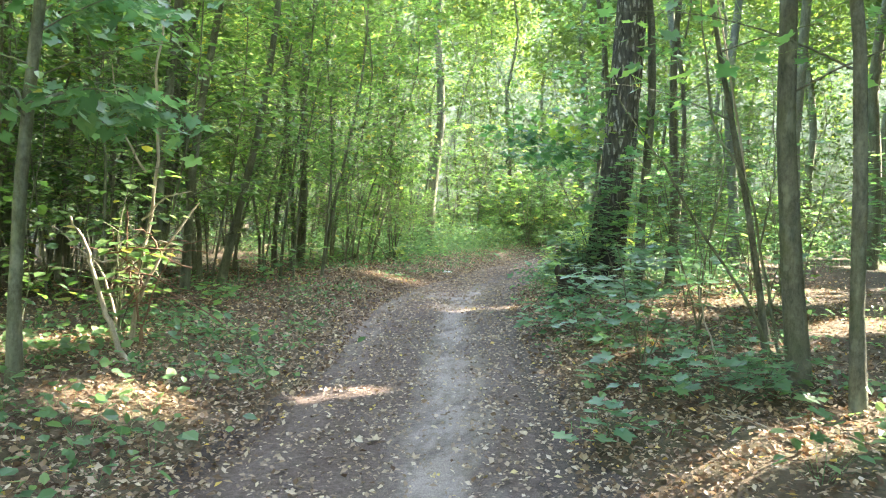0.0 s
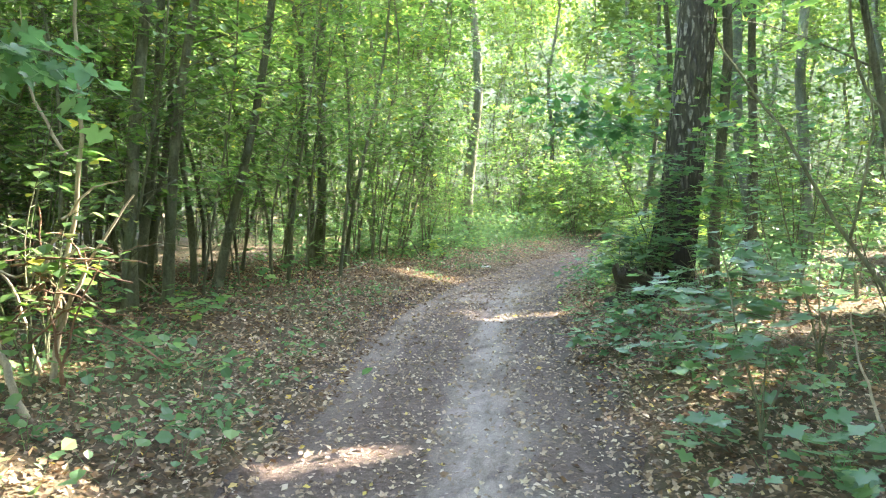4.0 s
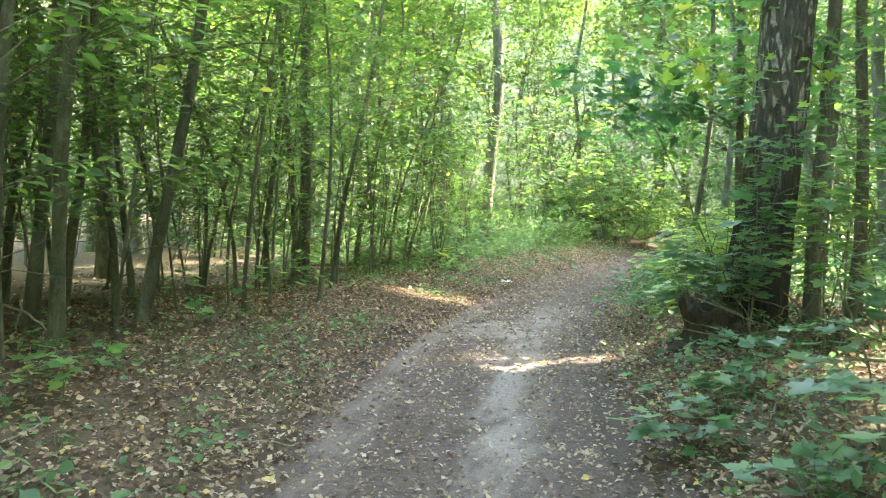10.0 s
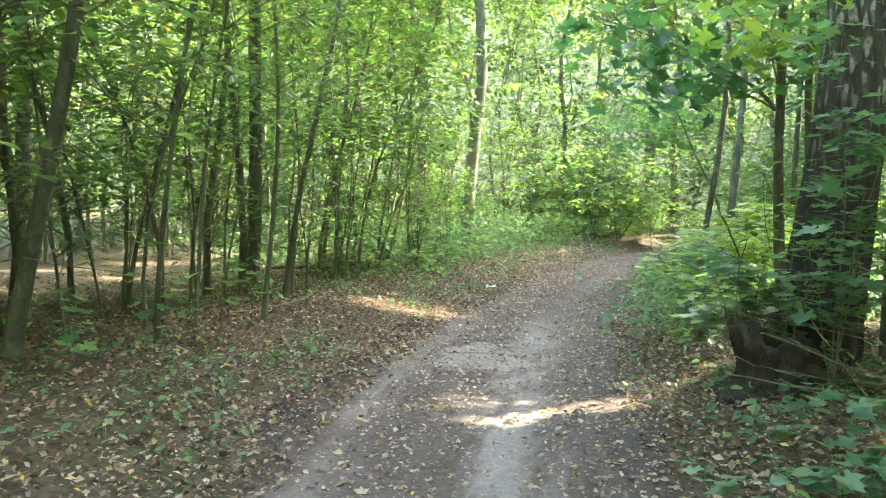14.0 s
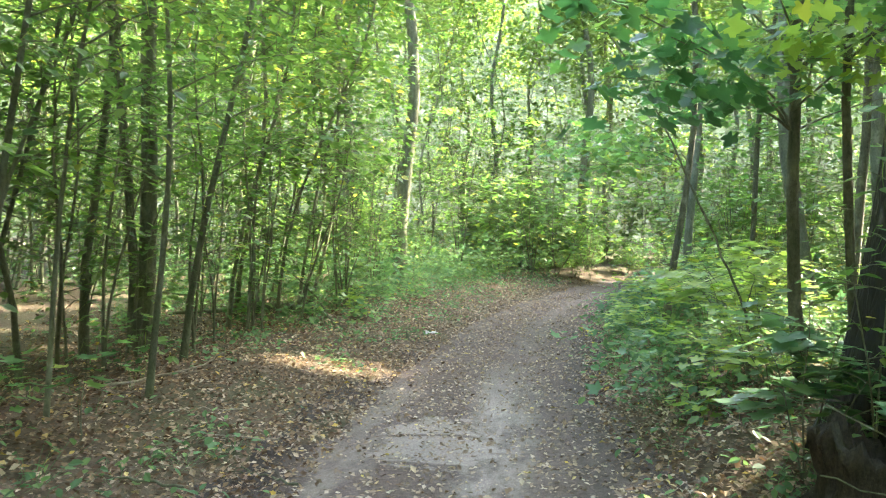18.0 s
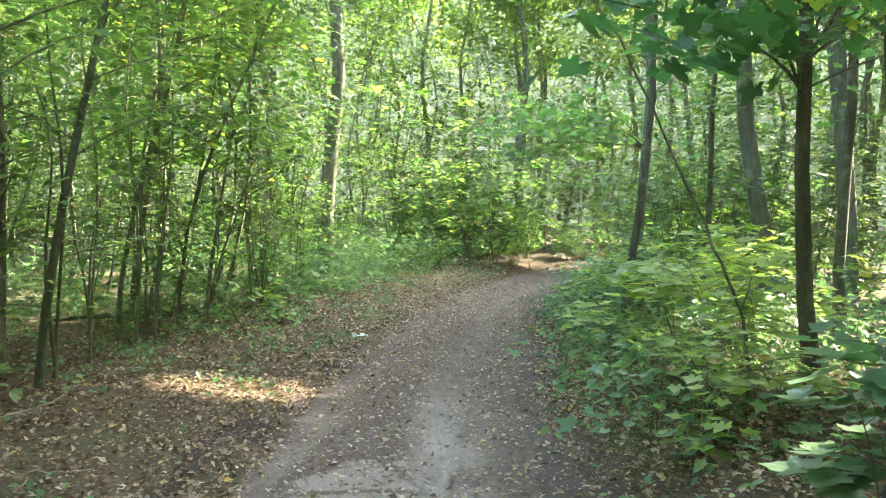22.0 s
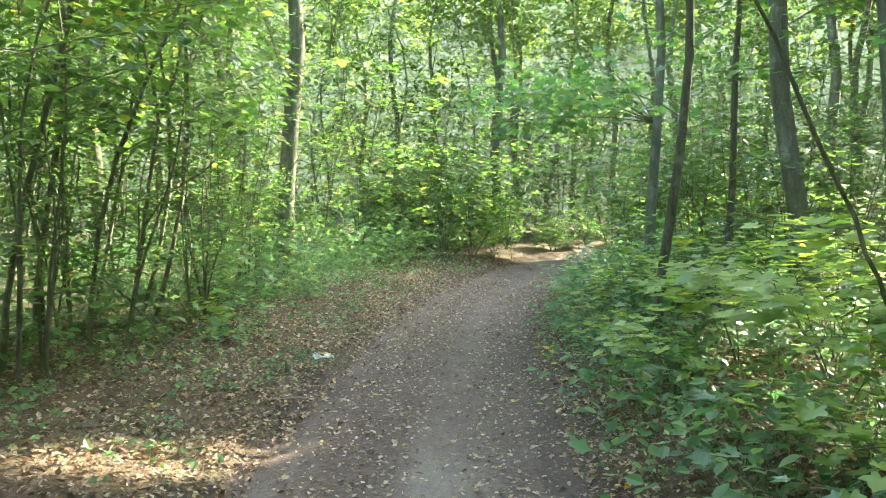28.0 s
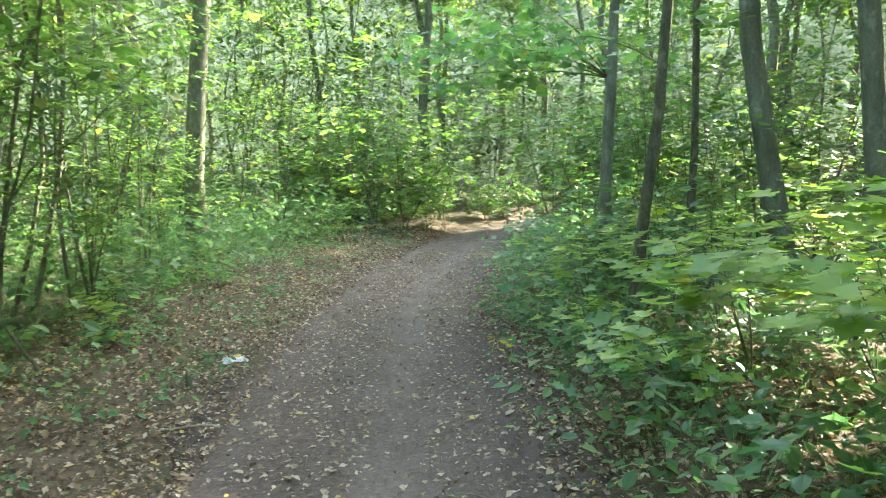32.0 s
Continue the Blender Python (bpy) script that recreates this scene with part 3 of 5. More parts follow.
# trees on the sunny side
STEMS_RIGHT = [(3.73, 6.5, 0.135, -0.07, 10), (3.9, 5.8, 0.09, -0.083, 8), (3.8, 8.1, 0.06, -0.149, 7), (2.56, 15.55, 0.105, -0.075, 9), (2.62, 14.5, 0.07, -0.011, 8),
               (3.9, 18.7, 0.12, 0.0, 9), (2.97, 13.5, 0.14, 0.0, 11), (3.45, 14.2, 0.13, 0.024, 10), (2.0, 20.1, 0.10, 0.091, 10), (3.75, 24, 0.11, 0.09, 9)]
for k, (x, y, dia, lean, height) in enumerate(STEMS_RIGHT):
    tree(x, y, dia, (lean, 0.0), height, "young maple tree with brown-grey bark and broad lobed leaves", 200 + k, z0=1.9, count=19, reach=1.7, per=16, size=0.145, shape=STAR, leaf=MAPLE, bark=BARK_MAPLE, sides=14)
# grown trees whose trunks stand out
for k, (x, y, dia, lean, height) in enumerate([(-3.15, 28, 0.34, 0.038, 16), (4.55, 22.9, 0.27, -0.12, 15), (2.8, 24.1, 0.155, 0.015, 13), (5.65, 23, 0.28, -0.03, 15),
                                               (5.6, 15.5, 0.2, -0.03, 14), (-10.4, 22.7, 0.26, 0.016, 14)]):
    tree(x, y, dia, (lean, 0.0), height, "tall grey-barked forest tree with a high crown", 300 + k, z0=3.2, count=44, reach=2.8, per=55, size=0.10, bark=BARK_HAZY_GREY if k else BARK, sides=14)


def overhang(x, y, z, label, seed, ends, size, per, leaf=None, loose=0.28):
    """Long maple boughs over the path: from a foot on a trunk to their tips, with drooping sprays of large leaves."""
    rng = np.random.default_rng(seed)
    root = tagged(new("maple_bough"), label, "branch")
    root.location = (x, y, z)
    P, Y, stalks = [], [], []
    for dx, dy, dz in ends:
        s = np.linspace(0, 1, 8)
        r = math.hypot(dx, dy)
        c = np.stack([dx * s + 0.06 * np.sin(5 * s), dy * s, dz * s - 0.35 * s * s + 0.30 * s], -1)
        v, f = tube(c, np.linspace(0.011, 0.003, 8), 5)
        stick = [(v, f)]
        k = int(per * r)
        t = rng.uniform(0.4, 1.05, k)
        on = np.stack([np.interp(t, s, c[:, i]) for i in range(3)], -1)
        side = np.array([-dy, dx, 0]) / r
        p = on + side * rng.normal(0, loose, k)[:, None] + np.array([0, 0, -1]) * np.abs(rng.normal(0, 0.12, k))[:, None]
        v, q = sliver(on - 0.08 * np.array([dx, dy, 0]) / r, p, 0.0025)
        stalks.append((v, np.concatenate([q[:, [0, 1, 2]], q[:, [0, 2, 3]]])))
        v, f = stick[0]
        child("limb", mesh_np("limb", v, f, BARK, True), root)
        P.append(p)
        Y.append(rng.uniform(0, 6.3, k))
    P, Y = np.concatenate(P), np.concatenate(Y)
    n = len(P)
    lv, lf = joined([leaves(STAR, P, Y, rng.normal(-0.45, 0.35, n), rng.normal(0, 0.4, n), size * rng.uniform(0.7, 1.2, n))] + stalks)
    child("foliage", mesh_np("foliage", lv, lf, leaf or SHADED_MAPLE), root)["kind"] = "stuff"


overhang(2.42, 15.5, 2.25, "maple bough with large shaded green leaves hanging over the path edge", 620, [(-1.4, -2.0, 0.15), (-1.1, -2.3, 0.3), (-1.5, -2.5, 0.5)], 0.155, 26)
overhang(2.42, 15.5, 2.4, "maple bough with sunlit green leaves hanging over the path edge", 625, [(-0.7, -2.7, 0.45), (-0.3, -2.0, 0.3), (0.2, -2.6, 0.4)], 0.14, 18, SUNLIT_MAPLE)
overhang(2.42, 15.5, 2.7, "maple bough with large shaded green leaves hanging over the path edge", 621, [(-1.2, -2.2, 0.35), (0.5, -1.8, 0.3), (-0.2, -2.4, 0.6), (-0.6, -1.5, 0.1), (0.8, -2.4, 0.3)], 0.15, 22, MAPLE)
overhang(-1.1, 5.25, 2.0, "near maple spray with broad bluish-green leaves", 623, [(0.6, 0.3, 0.15), (-0.5, 0.4, 0.2), (0.1, -0.5, 0.1), (0.3, 0.9, 0.3), (0.8, 0.8, 0.1)], 0.15, 44, TEAL)
overhang(-1.15, 5.25, 2.7, "near maple spray with broad bluish-green leaves", 624, [(0.7, 0.5, 0.1), (-0.7, 0.3, 0.2), (0.0, 1.0, 0.1), (0.5, 1.2, 0.3)], 0.15, 44, TEAL)
overhang(2.85, 24.1, 2.5, "maple bough with dark green leaves hanging over the path bend", 622, [(-2.2, -1.0, 0.0), (-1.9, -1.7, 0.3), (-1.4, -0.8, 0.5), (-2.6, -0.6, 0.5), (-1.5, -2.0, 0.6), (-2.0, -0.4, 0.9), (-1.2, -1.4, 0.9)], 0.16, 30, MAPLE, 0.42)


def old_birch():
    rng = np.random.default_rng(5)
    x, y = 2.44, 13.3
    root = tagged(new("birch"), "old leaning birch trunk, black furrowed foot, broken silver bark above", "tree")
    base = (x, y, float(lie(x, y)))
    root.location = base
    h = np.concatenate([[-0.2, 0, 0.08, 0.18, 0.3, 0.45, 0.65, 0.9], np.linspace(1.2, 15, 30)])
    pts = np.stack([0.085 * h - 0.0016 * h * h + 0.02 * np.sin(h) - 0.06 * np.exp(-np.clip(h, 0, None) / 0.6), -0.01 * h, h], -1)
    r = 0.235 * (1 - 0.024 * np.clip(h, 0, None)) * (1 + 0.42 * np.exp(-np.clip(h, 0, None) / 0.75))
    v, f = tube(pts, r, 36, 0.0, rng)
    a = np.arctan2(v[:, 1], v[:, 0])
    flare = np.exp(-np.clip(v[:, 2], 0, None) / 0.35)[:, None]
    v[:, :2] *= 1 + 0.14 * flare * np.sin(5 * a + 0.6)[:, None] + 0.018 * rng.normal(size=(len(v), 1))
    child("trunk", mesh_np("trunk", v, f, BIRCH, True), root)
    wood, (lv, lf) = boughs(pts, 15, 5, 15, 50, 3.2, rng, 50, 0.11, DIAMOND, 0.3, 0.2, base, True)
    for v, f in wood:
        child("branch", mesh_np("branch", v, f, BARK, True), root)
    child("crown", mesh_np("crown", lv, lf, LEAF), root)


def stump():
    """Hollow, broken stump with a ragged rim, wider at its top on one side, fluted down to spread roots."""
    rng = np.random.default_rng(8)
    x, y = 2.08, 12.4
    root = tagged(new("tree_stump"), "dark rotten broken stump at the foot of the birch", "stump")
    root.location = (x, y, float(lie(x, y)) - 0.02)
    n = 64
    a = np.arange(n) * 2 * np.pi / n
    flute = 0.11 * np.sin(5 * a + 1) + 0.06 * np.sin(9 * a + 2) + 0.05 * rng.normal(size=n)
    rim = 0.29 + 0.05 * np.cos(a - 3.0) + 0.035 * np.sin(4 * a) + 0.07 * np.abs(np.sin(7 * a + 0.5)) * rng.uniform(0, 1, n)
    flute = (np.roll(flute, 1) + 4 * flute + np.roll(flute, -1)) / 6
    rings = []
    for s, k in ((-0.1, 1.65), (0, 1.45), (0.06, 1.25), (0.15, 1.08), (0.3, 0.98), (0.45, 0.95), (0.6, 0.98), (0.75, 1.02), (0.88, 1.06), (1.0, 1.03), (1.0, 0.84), (0.8, 0.76), (0.55, 0.62), (0.45, 0.02)):
        rad = 0.23 * k * (1 + flute * (0.6 + 0.8 * max(k - 0.95, 0) * 2)) * (1 + 0.03 * rng.normal(size=n))
        zz = rim * s if s > 0 else np.full(n, s)
        rings.append(np.stack([rad * np.cos(a) - 0.16 * zz, rad * np.sin(a) - 0.05 * zz, zz + (0.012 * rng.normal(size=n) if s > 0.1 else 0)], -1))
    v = np.concatenate(rings)
    m = len(rings)
    i, j = np.meshgrid(np.arange(m - 1), np.arange(n), indexing="ij")
    j2 = (j + 1) % n
    f = np.stack([i * n + j, i * n + j2, (i + 1) * n + j2, (i + 1) * n + j], -1).reshape(-1, 4)
    child("shell", mesh_np("shell", v, f, ROT, True), root)
    for q, reach in ((3.9, 0.25), (4.6, 0.3), (5.4, 0.4)):
        t = np.linspace(0, 1, 6)
        c = np.stack([(0.17 + reach * t) * math.cos(q) + 0.04 * np.sin(4 * t), (0.17 + reach * t) * math.sin(q), 0.16 * (1 - t) ** 2 + 0.02 - 0.05 * t], -1)
        v, f = tube(c, np.linspace(0.07, 0.02, 6), 8, 0.08, rng)
        child("root", mesh_np("root", v, f, ROT, True), root)


old_birch()
stump()


# background poles and bushes: a few kinds, set out at random away from the path
def pole_kind(seed, dia, height, leafy, size=0.112, per=25, z0=1.4, reach=1.5, bend=0.10):
    """A thin young tree: a crooked stem, dead bare twigs low down, leaf sprays above."""
    rng = np.random.default_rng(seed)
    pts, r = stem(height, rng.normal(0, 0.08, 2), dia, rng, bend)
    v, f = tube(pts, r, 7, 0.04, rng)
    wood, (lv, lf) = boughs(pts, height, z0, height, leafy, reach, rng, per, size, OVAL if leafy < 30 else DIAMOND, 0.34, twigs=0.08, segs=4, sides=3, flat=0.7)
    bare = []
    for _ in range(14):
        h, a, q = rng.uniform(0.4, z0 + 2.2), rng.uniform(0, 6.3), rng.uniform(0.25, 0.9)
        foot = np.array([np.interp(h, pts[:, 2], pts[:, i]) for i in range(3)])
        w = np.linspace(0, 1, 4)
        bare.append(tube(foot + np.stack([q * w * math.cos(a), q * w * math.sin(a), q * rng.uniform(0.0, 0.8) * w + 0.05 * np.sin(5 * w)], -1), np.linspace(0.006, 0.002, 4), 3))
    wv, wf = joined(wood + bare)
    return [("trunk", mesh_np("trunk", v, f, BARK, True)), ("twig_work", mesh_np("twig_work", wv, wf, BARK, True)), ("crown", mesh_np("crown", lv, lf, LEAF))]


def bush_kind(seed, stems, height, shape, leaf, size, per, count=7, lean=0.35):
    """Several stems from one foot, leafy nearly to the ground."""
    rng = np.random.default_rng(seed)
    out, L = [], []
    for k in range(stems):
        h = height * rng.uniform(0.6, 1.1)
        pts, r = stem(h, rng.normal(0, lean, 2), rng.uniform(0.012, 0.028), rng, 0.10, 0.7, 7)
        wood, lf = boughs(pts, h, 0.2 * h, h, count, 0.55 + 0.18 * h, rng, per, size, shape, 0.38, 0.4, twigs=0.1, segs=4, sides=3, flat=0.6)
        v, f = joined([tube(pts, r, 4)] + wood)
        out.append(("stem", mesh_np("stem", v, f, BARK, True)))
        L.append(lf)
    lv, lf = joined(L)
    return out + [("foliage", mesh_np("foliage", lv, lf, leaf))]


rng = np.random.default_rng(11)
KINDS = [pole_kind(400 + k, d, h, n, z0=z, bend=0.07 + 0.03 * (k % 3)) for k, (d, h, n, z) in enumerate([(0.036, 6, 32, 1.0), (0.05, 7.5, 36, 1.3), (0.065, 9, 40, 1.6), (0.026, 4.5, 24, 0.7), (0.085, 10.5, 42, 2.0), (0.044, 7, 34, 1.1), (0.03, 5, 26, 0.8)])]
BUSHES = [bush_kind(450 + k, n, h, ROUND, LEAF, 0.12, 13, 6, lean=0.22) for k, (n, h) in enumerate([(5, 1.8), (4, 2.6), (6, 1.4), (5, 3.2)])]
MAPLES = [bush_kind(470 + k, n, h, STAR_FEW, MAPLE, 0.14, 9, 5, lean=0.25) for k, (n, h) in enumerate([(4, 0.9), (3, 1.3), (4, 1.7)])]
placed = [(x, y) for x, y, *_ in STEMS_LEFT + STEMS_RIGHT]


# bearing of the sun; a strip along it past the bend stays free of trees
SUN_DIR = (math.sin(SUN_AZ), math.cos(SUN_AZ))


def set_out(kinds, name, category, group, count, area, spacing, clear, label, size=(0.8, 1.2)):
    """Copies of some kinds at random places of an area, clear of the path and of one another."""
    x0, x1, y0, y1 = area
    done = tries = 0
    here = []
    up = np.arange(0.5, 9, 0.5)[:, None] * np.array([[0, 0, 1.0]])
    while done < count and tries < count * 40:
        tries += 1
        x, y = rng.uniform(x0, x1), rng.uniform(y0, y1)
        if abs(x - centre(y)) < clear or any((x - a) ** 2 + (y - b) ** 2 < spacing ** 2 for a, b in here) or any((x - a) ** 2 + (y - b) ** 2 < 0.2 for a, b in placed):
            continue
        if gap(up[: 18 if name == "young_tree" else 5] + np.array([x, y, 0.0]), 0.8).any():
            continue
        ahead, beside = (x - 0.6) * SUN_DIR[0] + (y - 36.2) * SUN_DIR[1], (y - 36.2) * SUN_DIR[0] - (x - 0.6) * SUN_DIR[1]
        if 1.2 < ahead < 13 and abs(beside) < 1.8 and size[1] > 0.8:
            continue
        here.append((x, y))
        root = tagged(new(name), label, category, group)
        root.matrix_basis = pose(x, y, float(lie(x, y)), 0, 0, rng.uniform(0, 360)) @ Matrix.Scale(rng.uniform(*size), 4)
        for nm, me in kinds[rng.integers(len(kinds))]:
            ob = child(nm, me, root)
            if nm in ("twig_work", "crown", "foliage"):
                ob["kind"] = "stuff"
        done += 1
    placed.extend(here)


POLE = "thin dark pole of a dense thicket, leafy above"
WOOD, UNDER = "thicket of young trees", "bushes in the thicket"
set_out(KINDS, "young_tree", "tree", WOOD, 165, (-11, -1.5, 9, 34), 0.55, 2.9, POLE)
set_out(KINDS, "young_tree", "tree", WOOD, 60, (-10, -2, 3, 14), 0.6, 3.9, POLE)
set_out(BUSHES, "bush", "bush", UNDER, 14, (-10, -3, 4, 14), 1.1, 4.6, "leafy green bush with thin stems under the trees")
set_out(KINDS, "young_tree", "tree", WOOD, 16, (3, 15, 17, 38), 1.2, 3.4, "thin young tree with light green leaves in the underwood")
set_out(KINDS, "young_tree", "tree", WOOD, 24, (-7, 9, 31, 47), 0.9, 2.0, "leafy young tree beyond the bend of the path", (0.9, 1.4))
set_out(KINDS, "young_tree", "tree", WOOD, 24, (-22, 26, 40, 56), 2.0, 2.4, "thin young tree far back in the wood", (1.0, 1.5))
set_out(BUSHES, "bush", "bush", UNDER, 32, (-14, -2, 17, 40), 1.0, 3.4, "leafy green bush with thin stems under the trees")
set_out(BUSHES, "bush", "bush", UNDER, 36, (3, 18, 20, 40), 1.2, 3.2, "leafy green bush with thin stems under the trees")
set_out(BUSHES, "bush", "bush", UNDER, 44, (-9, 10, 29, 44), 0.9, 1.7, "leafy green bush at the bend of the path", (0.9, 1.5))
set_out(KINDS, "young_tree", "tree", WOOD, 9, (3, 22, 33, 48), 1.6, 2.2, "tall leafy tree beyond the bend of the path", (1.5, 2.1))
set_out(BUSHES, "bush", "bush", UNDER, 20, (-22, 26, 42, 52), 2.0, 2.6, "leafy green bush far back in the wood", (1.0, 1.7))
set_out(BUSHES, "bush", "bush", UNDER, 26, (-6.5, -1.5, 19, 34), 0.8, 2.5, "low leafy bush at the edge of the verge", (0.4, 0.75))
for k, (x, y, size) in enumerate([(-1.3, 30.4, 0.5), (0.5, 34.2, 0.6), (2.2, 36.9, 0.8), (-1.6, 32.2, 0.8), (0.8, 36.4, 0.9), (3.4, 38.2, 0.9), (4.3, 35.0, 0.6)]):
    root = tagged(new("bush"), "leafy green bush closing the bend of the path", "bush", UNDER)
    root.matrix_basis = pose(x + 0.4, y, float(lie(x + 0.4, y)), 0, 0, 77 * k) @ Matrix.Scale(size, 4)
    for nm, me in BUSHES[k % 4]:
        ob = child(nm, me, root)
        if nm == "foliage":
            ob["kind"] = "stuff"
    placed.append((x, y))
set_out(BUSHES, "bush", "bush", UNDER, 30, (-3, 8, 33, 41), 0.7, 1.9, "tall leafy bush closing the bend of the path", (1.1, 1.6))
set_out(BUSHES, "bush", "bush", UNDER, 22, (3.4, 10, 22, 34), 0.9, 2.6, "broad leafy bush on the bank under the trees", (0.8, 1.3))
set_out(BUSHES, "bush", "bush", UNDER, 26, (-0.5, 6.5, 33.5, 39.5), 0.45, 1.35, "low leafy bush at the bend of the path", (0.3, 0.5))
set_out(MAPLES, "maple_bush", "bush", "maple saplings", 8, (2.0, 4.5, 17, 26), 0.9, 2.3, "maple saplings with broad light green lobed leaves")
set_out(BUSHES, "bush", "bush", UNDER, 7, (4.5, 11, 3, 16), 1.0, 3.0, "leafy green bush with thin stems under the trees")


# tall trees added at random around, mostly unseen; their high crowns shade the place
def shade_tree(x, y, seed):
    rng = np.random.default_rng(seed)
    root = tagged(new("shade_tree"), "tall forest tree added for shade, straight grey trunk and high crown", "tree", "tall trees")
    base = np.array([x, y, float(lie(x, y))])
    root.location = base
    pts, r = stem(17, rng.normal(0, 0.02, 2), rng.uniform(0.22, 0.38), rng, 0.05)
    v, f = tube(pts, r, 10, 0.03, rng)
    child("trunk", mesh_np("trunk", v, f, BARK, True), root)
    n = 1300 if y > 29 and -9 < x < 0 else 2300 if 9 < x < 40 and 2 < y < 46 else 1700 if x < 0 else 900
    near_view = y > 36 and -14 < x < 16
    n = 2400 if near_view else n
    d = rng.normal(size=(n, 3))
    d /= np.linalg.norm(d, axis=1)[:, None]
    lobes = rng.normal(size=(9, 3)) * np.array([1.8, 1.8, 2.0])
    p = lobes[rng.integers(9, size=n)] + d * rng.uniform(0.5, 1.7, (n, 1)) + np.array([pts[-3][0], pts[-3][1], 13.0])
    lv, lf = leaves(DIAMOND, p, rng.uniform(0, 6.3, n), rng.normal(0, 0.5, n), rng.normal(0, 0.5, n), rng.uniform(0.5, 0.9, n) * (0.45 if near_view else 1.0))
    q = lv.reshape(n, 4, 3)
    shade = np.zeros(n, bool)
    for w in ((1, 0, 0, 0), (0, 0, 1, 0), (0, 1, 0, 0), (0, 0, 0, 1), (0.5, 0, 0.5, 0), (0.5, 0.5, 0, 0), (0.5, 0, 0, 0.5), (0, 0.5, 0.5, 0), (0, 0, 0.5, 0.5), (0, 0.5, 0, 0.5)):
        shade |= gap((q * np.array(w)[None, :, None]).sum(1) + base, 0.04, HIGH)
    lv = q[~shade].reshape(-1, 3)
    lf = lf[: 2 * int((~shade).sum())]
    child("crown", mesh_np("crown", lv, lf, CANOPY), root)


spots = []
trng = np.random.default_rng(21)
while len(spots) < 146:
    x, y = trng.uniform(-18, 42), trng.uniform(-14, 58)
    if abs(x - centre(y)) < 4.5 or any((x - a) ** 2 + (y - b) ** 2 < 12.5 for a, b in spots):
        continue
    if y > 6 and abs(x - centre(y)) < 6.5 or (13 < y < 39 and 0 < x < 10):
        continue
    spots.append((x, y))
# extra trees, mostly out of view, added to block stray sun
spots += [(8.2, 17.5), (9.2, 24.2), (8.0, 13.0), (17.5, 11.2), (13.7, 20.3), (14.0, 31.9), (17.0, 18.6), (19.4, 17.2), (15.6, 16.4), (18.6, 21.4)]
for k, (x, y) in enumerate(spots):
    if 38 < y < 44 and -5 < x < -1:
        continue
    shade_tree(x, y, 500 + k)


def far_woods():
    """Foliage beyond the bend and all round: lumps of leaf tufts, thinner towards the sky."""
    rng = np.random.default_rng(31)
    lumps = []
    while len(lumps) < 1100:
        a = rng.uniform(-math.pi, math.pi)
        if abs(a) > 1.0 and rng.random() < 0.72:
            continue
        r = rng.uniform(30, 56)
        x, y, z = 2 + r * math.sin(a), 8 + r * math.cos(a), 21 * rng.random() ** 0.95
        if abs(x - centre(y)) < 2.4 and y > 0 and z < 4.5:
            continue
        lumps.append((x, y, z, rng.uniform(1.0, 2.2)))
    lumps = np.array(lumps)
    n = 42000
    k = rng.integers(len(lumps), size=n)
    d = rng.normal(size=(n, 3)) * np.array([1, 1, 0.55]) * 0.75
    p = lumps[k, :3] + d * lumps[k, 3:]
    p = p[(p[:, 2] > 0.1) & ~gap(p, 0.1, HIGH)]
    n = len(p)
    lv, lf = leaves(TUFT, p, rng.uniform(0, 6.3, n), rng.normal(0, 0.3, n), rng.normal(0, 0.3, n), rng.uniform(0.28, 0.6, n))
    tagged(new("far_woods", mesh_np("far_woods", lv, lf, CANOPY)), "sunlit green woods in the distance", "woods", kind="stuff")


far_woods()


def backdrop():
    """Glowing ring far behind everything, painted as pale green sunlit depth of wood."""
    n = 64
    a = np.arange(n) * 2 * np.pi / n
    ring = np.stack([2 + 72 * np.cos(a), 14 + 72 * np.sin(a)], -1)
    v = np.concatenate([np.column_stack([ring, np.full(n, z)]) for z in (-2.0, 24.0)])
    i = np.arange(n)
    f = np.stack([i, (i + 1) % n, (i + 1) % n + n, i + n], -1)
    m, nt, b = material("glowing_foliage", 1.0, 0.0)
    p = coords(nt)
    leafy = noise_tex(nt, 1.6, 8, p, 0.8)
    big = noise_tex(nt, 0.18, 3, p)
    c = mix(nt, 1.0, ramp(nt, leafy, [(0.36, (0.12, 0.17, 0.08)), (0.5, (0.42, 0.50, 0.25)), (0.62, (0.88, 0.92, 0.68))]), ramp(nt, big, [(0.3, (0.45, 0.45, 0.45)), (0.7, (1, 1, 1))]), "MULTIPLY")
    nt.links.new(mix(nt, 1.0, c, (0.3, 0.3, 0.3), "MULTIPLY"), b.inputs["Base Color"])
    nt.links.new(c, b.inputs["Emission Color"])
    # emission stands in for sunlight on the far foliage
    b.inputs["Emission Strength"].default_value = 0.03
    tagged(new("backdrop", mesh_np("backdrop", v, f, m)), "glowing pale green backdrop of the far wood", "backdrop", kind="structure")


backdrop()


